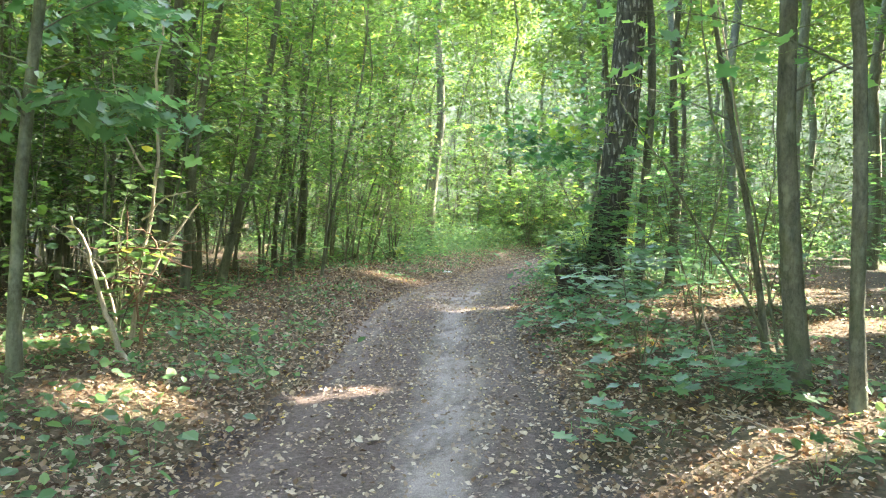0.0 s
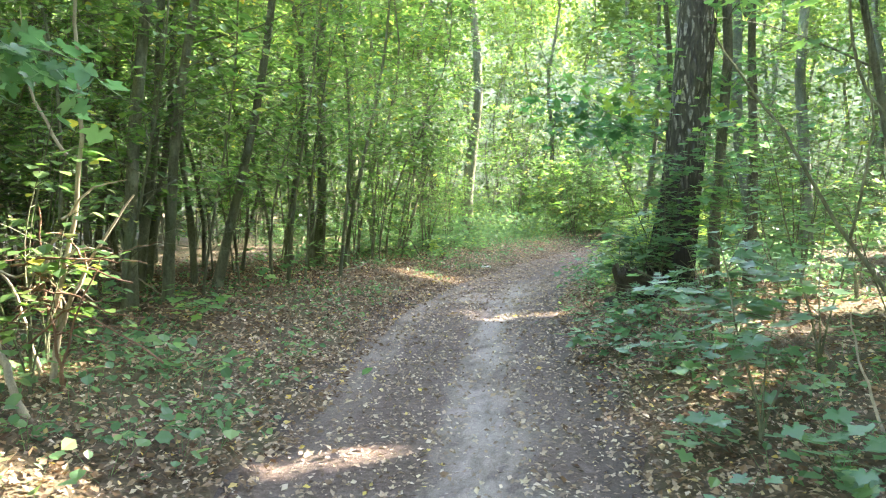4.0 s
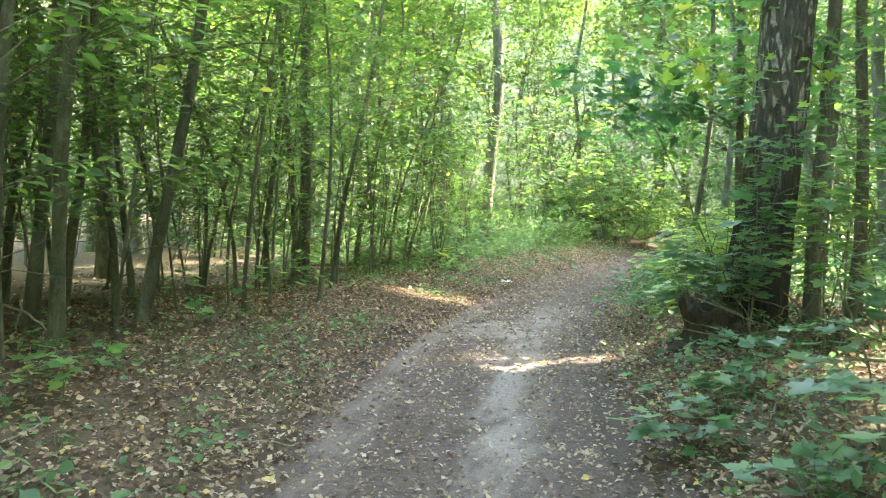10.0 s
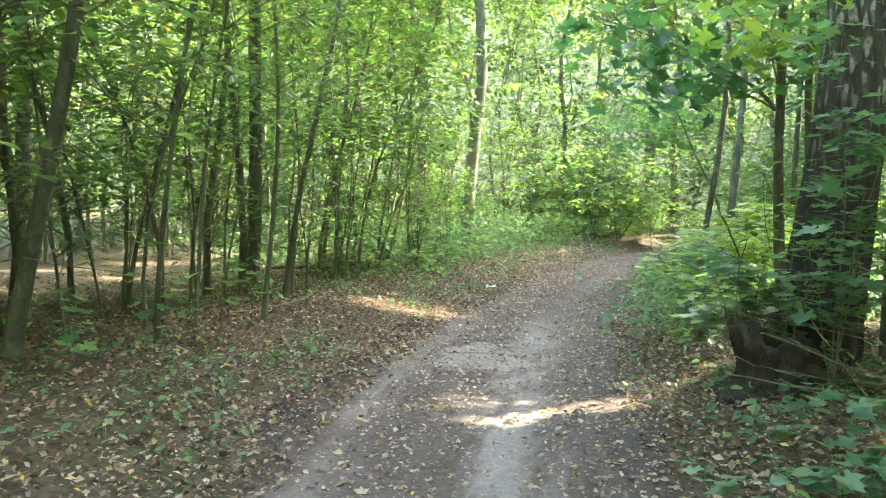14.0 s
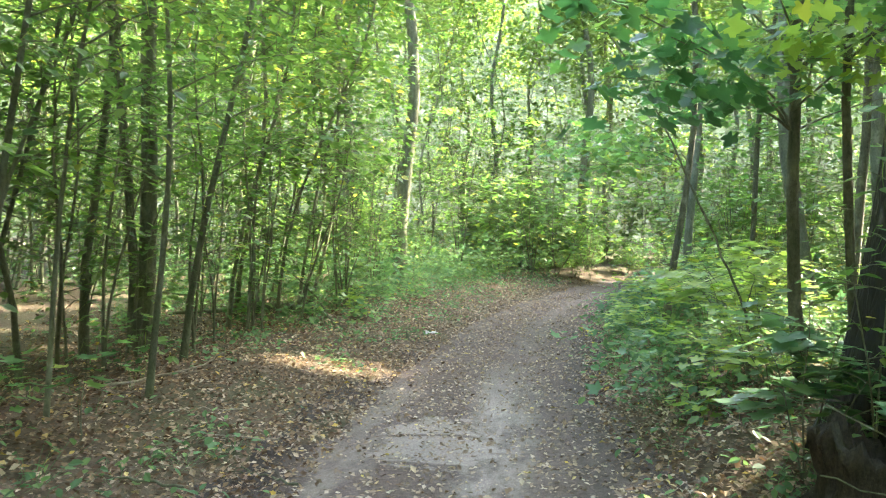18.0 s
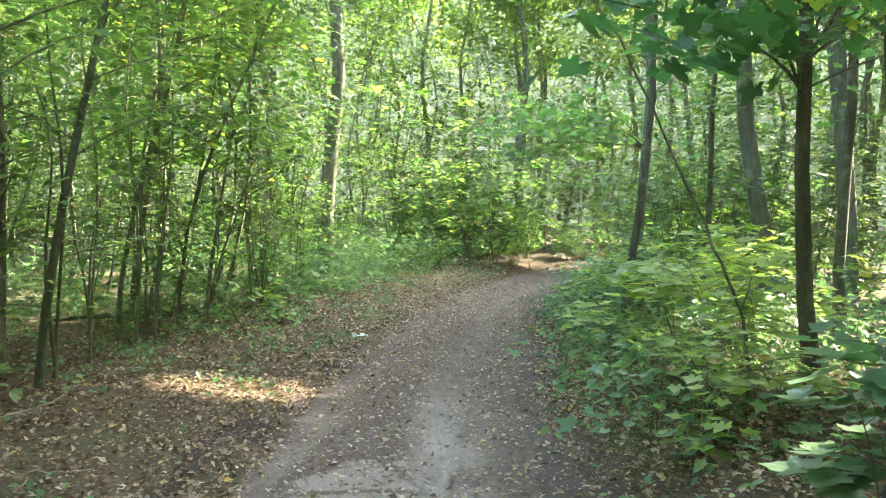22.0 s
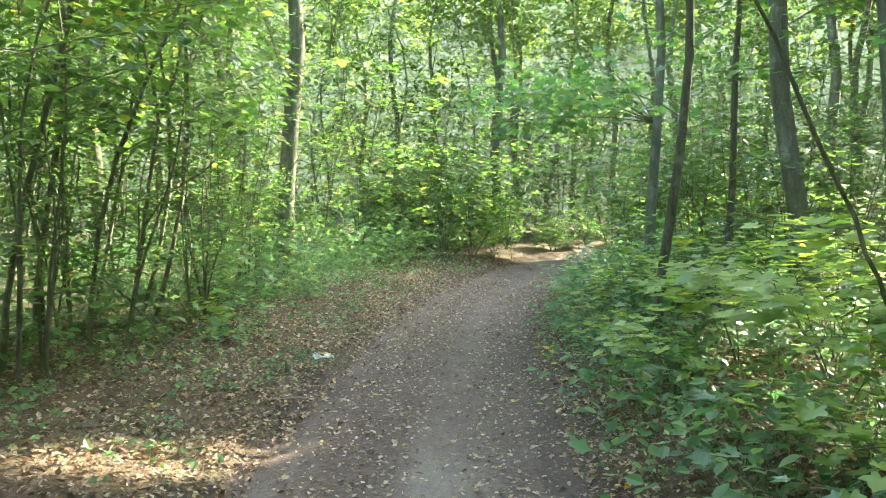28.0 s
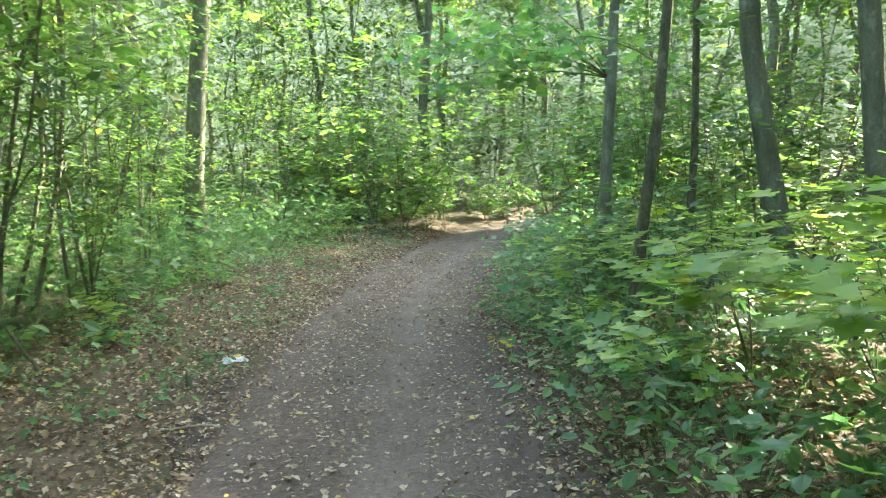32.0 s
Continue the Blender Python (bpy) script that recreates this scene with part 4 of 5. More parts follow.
def leaf_litter():
    rng = np.random.default_rng(41)
    for n, spread, y1, small, big, onpath, shape in ((86000, 1.25, 30, 0.018, 0.05, 0.7, DIAMOND), (150000, 3.2, 34, 0.022, 0.066, 0.08, DIAMOND), (46000, 2.2, 19, 0.024, 0.06, 0.0, CURL)):
        y = -3 + (y1 + 3) * rng.random(n) ** 1.1
        off = rng.normal(0, spread, n)
        x = centre(y) + off
        d = np.abs(off)
        lane = np.exp(-((off - 0.13) / 0.2) ** 2) + 0.8 * np.exp(-((off + 0.92) / 0.16) ** 2)
        share = np.where(d < 0.92, onpath * (1 - 0.75 * lane) * np.interp(y, [14, 18], [1, 0.75]), np.where(d < 1.15, 0.7, 1.0))
        keep = rng.random(n) < share
        x, y, d = x[keep], y[keep], d[keep]
        n = len(x)
        z = lie(x, y) + rough(x, y) * np.where(d < 1.2, 0.6, 1) + np.where(d < 1.05, rng.uniform(0.002, 0.012, n), rng.uniform(0.003, 0.03, n)) + np.where(d > 1.1, 0.014, 0)
        lv, lf = leaves(shape, np.stack([x, y, z], -1), rng.uniform(0, 6.3, n), rng.normal(0.05, 0.36, n), rng.normal(0, 0.42, n), small + (big - small) * rng.random(n) ** 1.6)
        tagged(new("leaf_litter", mesh_np("leaf_litter", lv, lf, PATH_LITTER if spread < 2 else LITTER)), "dry brown and buff fallen leaves", "leaves", kind="stuff")


leaf_litter()


def herbs(name, label, seed, count, side, near, far, y0, y1, low, high, size, shape=OVAL, leaf=None, per=(8, 22), crowd=1.6):
    """Low plants on a bank, too many to count: leaves on thin stalks."""
    rng = np.random.default_rng(seed)
    P, F, Y = [], [], []
    for _ in range(count):
        b = rng.uniform(y0, y1)
        a = centre(b) + side * (near + (far - near) * rng.random() ** crowd)
        k = rng.integers(*per)
        h = rng.uniform(low, high)
        q = rng.normal(0, 0.10 + 0.35 * h, (k, 2))
        foot = np.array([a, b, float(lie(a, b))])
        p = foot + np.stack([q[:, 0], q[:, 1], rng.uniform(0.25, 1, k) * h], -1)
        P.append(p)
        F.append(foot + 0.25 * (p - foot) * np.array([1, 1, 0]))
        Y.append(np.arctan2(q[:, 1], q[:, 0]) - math.pi / 2 + rng.normal(0, 0.5, k))
    P, F, Y = np.concatenate(P), np.concatenate(F), np.concatenate(Y)
    n = len(P)
    lv, lf = leaves(shape, P, Y, rng.normal(-0.1, 0.4, n), rng.normal(0, 0.35, n), size * rng.uniform(0.6, 1.3, n))
    sv, sf = sliver(F, P, 0.0016)
    sf = np.concatenate([sf[:, [0, 1, 2]], sf[:, [0, 2, 3]]])
    v, f = joined([(lv, lf), (sv, sf)])
    tagged(new(name, mesh_np(name, v, f, leaf or HERB)), label, "plants", kind="stuff")


herbs("undergrowth", "dense low green herbs along the sunny edge of the path", 43, 900, 1, 1.25, 5.0, 15, 33, 0.12, 0.45, 0.085, per=(8, 15), crowd=1.3)
herbs("undergrowth", "low maple seedlings with lobed leaves along the sunny edge", 50, 330, 1, 1.4, 5.0, 14.5, 30, 0.2, 0.65, 0.13, STAR_FEW, TEAL, (4, 9), 1.2)
herbs("seedlings", "small green seedlings scattered over the leafy verge", 52, 480, -1, 1.3, 3.4, 16.5, 33, 0.03, 0.14, 0.06, per=(4, 9), crowd=1.0)
herbs("seedlings", "small lobed seedlings scattered over the leafy verge", 53, 130, -1, 1.5, 3.6, 15, 33, 0.06, 0.24, 0.085, STAR_FEW, HERB, (3, 6), 1.0)
herbs("seedlings", "small green seedlings at the foot of the maples", 54, 260, 1, 1.15, 2.6, 8, 22, 0.03, 0.16, 0.055, per=(4, 9), crowd=1.0)
herbs("seedlings", "scattered low green seedlings among dry leaves", 44, 120, 1, 1.5, 5.0, 3, 15, 0.06, 0.25, 0.075)
herbs("seedlings", "scattered low green seedlings among dry leaves", 45, 170, -1, 1.4, 6.0, 3, 14, 0.05, 0.18, 0.06)
herbs("seedlings", "sunlit low plants among dry leaves on the bank", 55, 130, -1, 1.3, 3.4, 3.2, 8.5, 0.06, 0.28, 0.075, ROUND, per=(4, 9), crowd=1.0)
herbs("undergrowth", "low green herbs in front of the thicket", 46, 200, -1, 2.0, 5.5, 14, 34, 0.05, 0.25, 0.075, per=(4, 9), crowd=0.7)
herbs("undergrowth", "leafy seedlings at the foot of the thicket", 49, 190, -1, 2.3, 6.0, 19, 33, 0.2, 1.3, 0.13, STAR_FEW, HERB, (5, 12), 0.9)
herbs("undergrowth", "leafy brambles at the foot of the thicket", 51, 130, -1, 2.4, 6.0, 19, 33, 0.25, 1.3, 0.11, per=(8, 18), crowd=0.9)
herbs("undergrowth", "green herbs and brambles deep in the wood", 47, 380, -1, 2.9, 12, 22, 42, 0.3, 1.1, 0.14)
herbs("undergrowth", "green herbs and brambles deep in the wood", 48, 420, 1, 2.6, 14, 22, 42, 0.3, 1.1, 0.14)


# ---------------------------------------------------------------- plants close to the walk
def sapling(x, y, label, seed, stems, shape=STAR, leaf=None, size=0.13, name="maple_sapling", category="sapling", bark=None, group="", beams=False, flat=0.6):
    """A small plant: stems given as lists of (dx, dy, height) to their tips, each with leafy side shoots."""
    rng = np.random.default_rng(seed)
    root = tagged(new(name), label, category, group)
    base = (x, y, float(lie(x, y) + rough(x, y)))
    root.location = base
    L = []
    for dx, dy, h, dia, shoots, reach, per, low in stems:
        t = np.linspace(-0.06, 1, 9)
        c = np.clip(t, 0, 1)
        wig = 0.03 * h * np.sin(c * 7 + rng.uniform(0, 6))
        pts = np.stack([dx * c ** 1.3 + wig * c, dy * c ** 1.3 + wig * c, h * t], -1)
        v, f = tube(pts, dia / 2 * (1 - 0.7 * c), 6)
        st = child("stem", mesh_np("stem", v, f, bark or BARK, True), root)
        if shoots:
            wood, lf = boughs(pts, h, low * h, h, shoots, reach, rng, per, size, shape, 0.34, 0.4, base, beams, 0.9, thick=0.7, flat=flat)
            for v, f in wood:
                child("twig", mesh_np("twig", v, f, bark or BARK, True), st)
            L.append(lf)
    if L:
        lv, lf = joined(L)
        child("foliage", mesh_np("foliage", lv, lf, leaf or MAPLE), root)["kind"] = "stuff"
    return root


# right of the start: two maple saplings reaching over the bank, and the clumps of seedlings under them
SUNNY = "maple sapling with broad bluish-green lobed leaves on the bank"
sapling(2.75, 7.1, SUNNY, 600, [(-0.25, 0.0, 1.0, 0.02, 5, 0.6, 7, 0.5), (0.1, 0.3, 0.9, 0.016, 4, 0.5, 6, 0.5), (0.3, -0.2, 0.8, 0.016, 4, 0.5, 6, 0.5)], leaf=TEAL)
sapling(2.65, 9.3, SUNNY, 601, [(-0.2, 0.1, 0.9, 0.018, 5, 0.55, 7, 0.45), (0.3, 0.2, 1.2, 0.02, 6, 0.6, 7, 0.4)], leaf=TEAL)
sapling(3.3, 8.6, SUNNY, 602, [(-0.5, -0.3, 1.7, 0.02, 7, 0.6, 6, 0.4), (0.4, 0.3, 1.5, 0.018, 6, 0.6, 6, 0.4), (0.1, 0.6, 1.1, 0.016, 5, 0.5, 6, 0.4)], leaf=TEAL, size=0.11)
sapling(4.4, 9.8, SUNNY, 603, [(-0.5, -0.3, 1.8, 0.02, 7, 0.7, 6, 0.3), (0.4, 0.3, 2.1, 0.02, 8, 0.7, 6, 0.3)], leaf=TEAL, size=0.11)
sapling(3.4, 10.9, SUNNY, 604, [(-0.4, -0.3, 1.5, 0.018, 7, 0.6, 8, 0.3), (0.3, 0.1, 1.8, 0.018, 8, 0.6, 8, 0.3)], leaf=TEAL, size=0.10)
sapling(5.0, 7.2, SUNNY, 605, [(-0.6, -0.1, 1.6, 0.02, 7, 0.7, 7, 0.3), (0.3, 0.4, 1.9, 0.02, 8, 0.7, 7, 0.3)], leaf=TEAL, size=0.11)
sapling(2.7, 8.3, SUNNY, 606, [(-0.2, -0.1, 0.75, 0.016, 5, 0.6, 8, 0.55), (0.25, 0.1, 0.9, 0.016, 5, 0.6, 8, 0.5), (0.05, -0.3, 0.6, 0.014, 4, 0.5, 8, 0.5)], leaf=TEAL, size=0.16, flat=0.4)
CLUMP = "low clump of bluish-green maple seedlings among dry leaves"
for k, (x, y, n) in enumerate([(3.25, 5.95, 12), (2.95, 6.3, 9), (3.5, 6.4, 9), (2.8, 7.5, 6), (2.6, 7.0, 4), (1.8, 9.85, 7), (2.05, 10.4, 9), (2.2, 11.1, 7), (2.5, 5.7, 4), (3.8, 4.9, 7), (2.3, 8.7, 7)]):
    r = np.random.default_rng(640 + k)
    sapling(x, y, CLUMP, 650 + k, [(r.normal(0, 0.24), r.normal(0, 0.2), r.uniform(0.14, 0.36), 0.006, 2, 0.22, 3, 0.6) for _ in range(n)], leaf=TEAL, size=0.125, name="seedling_clump", category="seedlings", group="seedling clumps")
# sprouts before the birch and the stump
SPROUT = "thin leafy maple sprouts growing in front of the birch trunk"
sapling(2.3, 12.05, SPROUT, 610, [(-0.15, -0.1, 0.8, 0.012, 6, 0.45, 9, 0.5), (0.1, -0.25, 1.2, 0.014, 8, 0.5, 9, 0.4), (0.25, 0.0, 1.8, 0.014, 12, 0.55, 10, 0.3), (0.05, 0.1, 2.1, 0.014, 12, 0.5, 9, 0.45)], STAR, TEAL, 0.13, beams=True)
sapling(2.8, 11.8, SPROUT, 611, [(-0.1, -0.3, 1.3, 0.014, 9, 0.5, 8, 0.3), (0.3, -0.1, 1.8, 0.014, 11, 0.6, 8, 0.3), (0.0, 0.2, 2.2, 0.014, 12, 0.6, 8, 0.35)], STAR, MAPLE, 0.12, beams=True)
sapling(3.35, 12.6, SPROUT, 614, [(-0.3, -0.3, 1.6, 0.014, 10, 0.6, 8, 0.3), (0.2, -0.1, 2.2, 0.014, 12, 0.7, 8, 0.3)], STAR, MAPLE, 0.12, beams=True)
sapling(2.15, 12.7, SPROUT, 615, [(-0.2, -0.2, 1.3, 0.012, 6, 0.4, 7, 0.35), (0.2, -0.3, 1.0, 0.012, 5, 0.4, 7, 0.35), (0.0, -0.1, 1.7, 0.012, 6, 0.45, 7, 0.45)], OVAL, LEAF, 0.085, beams=True)
sapling(1.9, 12.95, "maple sapling with broad bluish-green leaves beside the stump", 616, [(-0.2, -0.1, 0.7, 0.012, 6, 0.42, 8, 0.5), (-0.08, -0.3, 0.9, 0.012, 6, 0.45, 8, 0.45), (0.15, -0.1, 0.8, 0.012, 5, 0.42, 8, 0.5), (0.25, -0.3, 0.65, 0.012, 5, 0.45, 9, 0.5)], STAR, TEAL, 0.16, beams=True, flat=0.5)
sapling(1.72, 14.7, "low maple seedling with pale green leaves on dry litter", 617, [(-0.15, -0.05, 0.16, 0.006, 3, 0.25, 4, 0.6), (0.12, 0.05, 0.18, 0.006, 3, 0.25, 4, 0.6)], STAR, SUNLIT_MAPLE, 0.13, "maple_seedling")
LEAFY = "leafy young maple filling the bank behind the leaning stems"
for k, (x, y, h) in enumerate([(4.6, 11.6, 2.4), (5.4, 9.2, 2.2), (3.95, 13.2, 2.0), (6.1, 11.8, 2.6), (4.2, 10.4, 1.6), (3.6, 11.3, 2.1), (4.4, 12.6, 2.6), (3.5, 14.9, 2.3)]):
    r = np.random.default_rng(730 + k)
    sapling(x, y, LEAFY, 740 + k, [(r.normal(0, 0.4), r.normal(-0.1, 0.3), h * r.uniform(0.75, 1.1), 0.018, 8, 0.7, 7, 0.3) for _ in range(3)], STAR_FEW, MAPLE, 0.12, beams=SPOTS[:3])
EDGE = "sunlit green maple shoots leaning over the edge of the path"
for k, (x, y, h) in enumerate([(2.2, 15.0, 0.5), (1.9, 15.6, 0.5), (2.2, 15.8, 0.8), (2.45, 16.5, 0.9), (1.7, 18.0, 0.55), (2.9, 18.2, 1.0),
                              (3.2, 16.6, 1.0), (1.55, 19.4, 0.45), (1.9, 21.2, 0.6), (2.4, 21.9, 0.8), (2.0, 22.9, 0.7), (2.7, 20.3, 0.9)]):
    r = np.random.default_rng(660 + k)
    sapling(x, y, EDGE, 680 + k, [(r.normal(-0.12, 0.2), r.normal(-0.05, 0.2), h * r.uniform(0.7, 1.15), 0.009, 5, 0.55, 6, 0.5) for _ in range(3)], leaf=SUNLIT_MAPLE, size=0.12, name="maple_shoot", group="maple shoots", flat=0.45)
TIERS = "maple sapling with flat tiers of broad sunlit green leaves"
for k, (x, y, h) in enumerate([(2.25, 18.4, 0.85), (2.6, 17.6, 1.1), (2.35, 16.9, 1.0), (2.45, 19.4, 0.9), (3.1, 18.8, 1.1), (2.5, 20.6, 0.9)]):
    r = np.random.default_rng(760 + k)
    sapling(x, y, TIERS, 770 + k, [(r.normal(-0.18, 0.25), r.normal(-0.2, 0.25), h * r.uniform(0.85, 1.1), 0.012, 5, 0.8, 8, 0.6) for _ in range(3)], leaf=SUNLIT_MAPLE, size=0.175, name="maple_shoot", group="maple shoots", flat=0.4)
sapling(-2.75, 22.3, "bright yellow-green seedling on the verge", 617, [(0.05, 0.0, 0.3, 0.008, 4, 0.25, 6, 0.4), (-0.1, 0.05, 0.35, 0.008, 4, 0.25, 6, 0.4)], OVAL, SUNLIT_MAPLE, 0.085, "seedling")
YELLOW = leaf_material("yellow_leaf", [(0, (0.42, 0.36, 0.03)), (1, (0.55, 0.50, 0.06))], (1.3, 1.2, 0.6), 0.4)
sapling(1.12, 20.4, "thin twig with a few bright yellow leaves at the path edge", 616, [(-0.2, -0.05, 0.24, 0.006, 2, 0.16, 3, 0.6), (-0.1, 0.0, 0.2, 0.005, 1, 0.14, 3, 0.7)], STAR, YELLOW, 0.075, "yellow_seedling")
# shaded side: thin stems with leaf sprays near the ground
for k in range(36):
    r = np.random.default_rng(820 + k)
    y = 14.3 + 0.42 * k + r.uniform(-0.3, 0.3)
    x = float(centre(y)) - r.uniform(2.4 + 0.03 * k, 4.8)
    sapling(x, y, "thin crooked sapling with oval leaves in the shade", 850 + k, [(r.normal(0.25, 0.35), r.normal(-0.1, 0.3), r.uniform(1.6, 4.2), r.uniform(0.018, 0.034), 11, 0.9, 12, 0.22) for _ in range(2)],
            OVAL, LEAF, 0.095, "thin_sapling", group="thin saplings", beams=False)
for k, (x, y, h) in enumerate([(-2.2, 12.45, 0.55), (-1.95, 13.0, 0.6), (-2.2, 11.6, 0.55), (-1.6, 9.2, 0.28), (-1.9, 9.6, 0.3), (-2.6, 9.1, 0.35), (-2.9, 15.2, 0.5), (-2.4, 21.9, 0.4)]):
    r = np.random.default_rng(700 + k)
    sapling(x, y, "small maple seedling with flat green leaves in the shade", 710 + k, [(r.normal(0, 0.1), r.normal(0, 0.1), h, 0.008, 4, 0.35, 4, 0.7), (r.normal(0, 0.15), r.normal(0, 0.15), h * 0.7, 0.007, 3, 0.3, 4, 0.7)], size=0.12)


def dead_wood(name, x, y, label, seed, lines, mat=None, group=""):
    """Bare sticks: each line is a list of points from the foot of the thing, and its thickness."""
    rng = np.random.default_rng(seed)
    root = tagged(new(name), label, "branch", group)
    root.location = (x, y, float(lie(x, y) + rough(x, y)))
    for pts, dia in lines:
        p = np.array(pts, float)
        t = np.linspace(0, 1, len(p))
        u = np.linspace(0, 1, 4 * len(p))
        c = np.stack([np.interp(u, t, p[:, i]) for i in range(3)], -1)
        c[1:-1] = (c[:-2] + 2 * c[1:-1] + c[2:]) / 4
        c += rng.normal(0, 0.006, c.shape)
        v, f = tube(c, dia / 2 * (1 - 0.65 * u), 6, 0.06, rng)
        child("stick", mesh_np("stick", v, f, mat or BARK_PALE, True), root)
    return root


dead_wood("dead_branch", -1.05, 6.3, "pale crooked dead branch stuck in the bank", 800, [([(0.05, 0, -0.05), (-0.1, 0.02, 0.25), (-0.22, 0.05, 0.5), (-0.3, 0.05, 0.8), (-0.44, 0.05, 1.05)], 0.05)])
dead_wood("dead_brushwood", -1.36, 6.95, "tangle of pale dry twigs standing before the thicket", 801, [
    ([(0, 0, -0.05), (0.06, 0, 0.5), (0.15, 0.05, 1.0), (0.24, 0.0, 1.6), (0.24, -0.05, 2.2), (0.36, 0, 2.9)], 0.041), ([(0.05, 0, 0.3), (0.3, -0.05, 0.75), (0.65, -0.1, 1.15)], 0.032),
    ([(0.06, 0, 0.7), (-0.2, 0, 0.65), (-0.5, -0.05, 0.72)], 0.026), ([(0.05, 0, 0.75), (0.25, 0, 0.85), (0.45, 0.02, 0.8)], 0.023), ([(0.02, 0, 0.8), (-0.12, 0, 0.55), (-0.25, 0, 0.35)], 0.026),
    ([(0.1, 0, 0.95), (-0.1, 0.02, 0.75), (-0.18, 0.02, 0.5)], 0.020), ([(0.1, 0, 1.0), (0.3, 0, 1.2), (0.5, 0.05, 1.25)], 0.020), ([(0.14, 0, 1.4), (-0.1, 0, 1.75), (-0.2, 0.05, 2.3)], 0.023),
    ([(0.0, 0, 0.6), (0.2, 0, 0.62), (0.32, 0, 0.5)], 0.017), ([(-0.02, 0, 0.72), (0.1, 0, 0.5), (0.12, 0, 0.3)], 0.017), ([(-0.1, 0.05, 0.0), (-0.25, 0, 0.6), (-0.7, 0, 0.95)], 0.029)])
HAZEL = "thin hazel shrub with sunlit oval leaves"
for k, (x, y, tips) in enumerate([(-1.35, 6.75, ((0.1, -0.05, 1.5), (-0.35, -0.2, 1.3), (0.35, 0.0, 1.1), (0.0, 0.2, 2.2))), (-1.6, 5.3, ((0.1, -0.05, 1.3), (-0.3, 0.1, 1.7), (0.2, 0.3, 2.4))),
                                  (-1.75, 6.1, ((0.2, -0.1, 1.0), (-0.3, 0.1, 1.4), (0.1, 0.2, 2.6))), (-1.75, 7.4, ((0.3, -0.2, 0.9), (-0.2, 0.1, 1.6), (0.3, 0.1, 2.3)))]):
    sapling(x, y, HAZEL, 612 + 20 * k, [(a, b, h, 0.014, 7, 0.6, 8, 0.25) for a, b, h in tips], ROUND, LEAF, 0.085, "hazel_shrub", "shrub", beams=False)
BARK_RED = bark_material("red_brown_bark", (0.09, 0.05, 0.034), (0.24, 0.145, 0.10), 12, 0.4, 0.05)
rb = np.random.default_rng(808)
tangle = []
for k in range(16):
    a, b = rb.uniform(-0.35, 0.35), rb.uniform(0.35, 0.95)
    d = rb.normal(0, 0.32, 3) * np.array([1, 0.5, 0.7])
    tangle.append(([(a - d[0], -d[1], b - d[2] * 0.8 - 0.1), (a - 0.3 * d[0], rb.normal(0, 0.05), b), (a + 0.4 * d[0], rb.normal(0, 0.05), b + 0.4 * d[2]), (a + d[0], d[1], b + d[2] * 0.7)], rb.uniform(0.009, 0.018)))
tangle += [([(0.05, 0, -0.05), (0.0, 0, 0.3), (-0.12, 0.02, 0.7), (-0.1, 0, 1.1)], 0.024), ([(-0.05, 0.05, -0.05), (0.1, 0, 0.4), (0.3, 0, 0.8)], 0.02)]
dead_wood("dead_brushwood", -1.2, 6.8, "tangle of thin reddish-brown dead twigs", 811, tangle, BARK_RED)
# bare leaning stems on the sunny bank
dead_wood("bare_stem", 3.8, 7.6, "slender leaning bare stems on the bank", 802, [([(0, 0, -0.05), (-0.25, 0, 0.5), (-0.6, 0, 1.0), (-0.95, 0, 1.6), (-1.3, 0.05, 2.1)], 0.035), ([(-0.55, 0, 0.95), (-0.45, 0, 1.5), (-0.5, 0, 2.2)], 0.02)], BARK)
dead_wood("bare_stem", 3.67, 12.1, "thin leaning dead stem in the bushes", 803, [([(0, 0, -0.05), (-0.3, 0, 0.6), (-0.7, 0.05, 1.6), (-0.85, 0.05, 2.0)], 0.022)], BARK)
dead_wood("bare_stem", 3.3, 6.9, "thin pale dry stick leaning on the bank", 804, [([(0, 0, -0.05), (-0.12, 0, 0.3), (-0.2, 0, 0.6)], 0.02)])
dead_wood("arching_stem", 2.22, 15.85, "thin arching green-brown maple stem beside the path", 805, [([(0, 0, -0.05), (0.0, 0.0, 0.3), (-0.04, 0.0, 0.6), (-0.25, -0.04, 1.05), (-0.55, -0.06, 1.75), (-0.88, -0.1, 2.42), (-1.3, -0.15, 3.0), (-1.7, -0.15, 3.4)], 0.029), ([(-0.04, 0.0, 0.6), (0.03, 0.0, 0.85)], 0.016)], BARK)
CROOKED = "slender crooked forked stem at the edge of the thicket"
dead_wood("crooked_stem", -3.35, 21.07, CROOKED, 813, [([(0, 0, -0.05), (0.08, 0, 0.5), (0.19, 0, 1.16), (0.3, 0, 1.8), (0.4, 0, 2.34), (0.27, 0.02, 2.9), (0.2, 0.05, 3.7), (0.3, 0.05, 4.6)], 0.06), ([(0.4, 0, 2.34), (0.6, 0.05, 2.8), (0.7, 0.1, 3.5), (0.95, 0.1, 4.4)], 0.04),
          ([(0.19, 0, 1.16), (0.5, -0.1, 1.5), (0.95, -0.15, 1.75), (1.5, -0.2, 2.3)], 0.024)], BARK)
dead_wood("crooked_stem", -3.96, 21.53, CROOKED, 814, [([(0, 0, -0.05), (0.2, 0, 0.9), (0.4, 0, 1.77), (0.58, 0, 2.7), (0.75, 0, 3.62), (0.8, 0, 4.6)], 0.05), ([(0.4, 0, 1.77), (0.75, 0.1, 2.3), (1.2, 0.1, 2.6)], 0.02)], BARK)
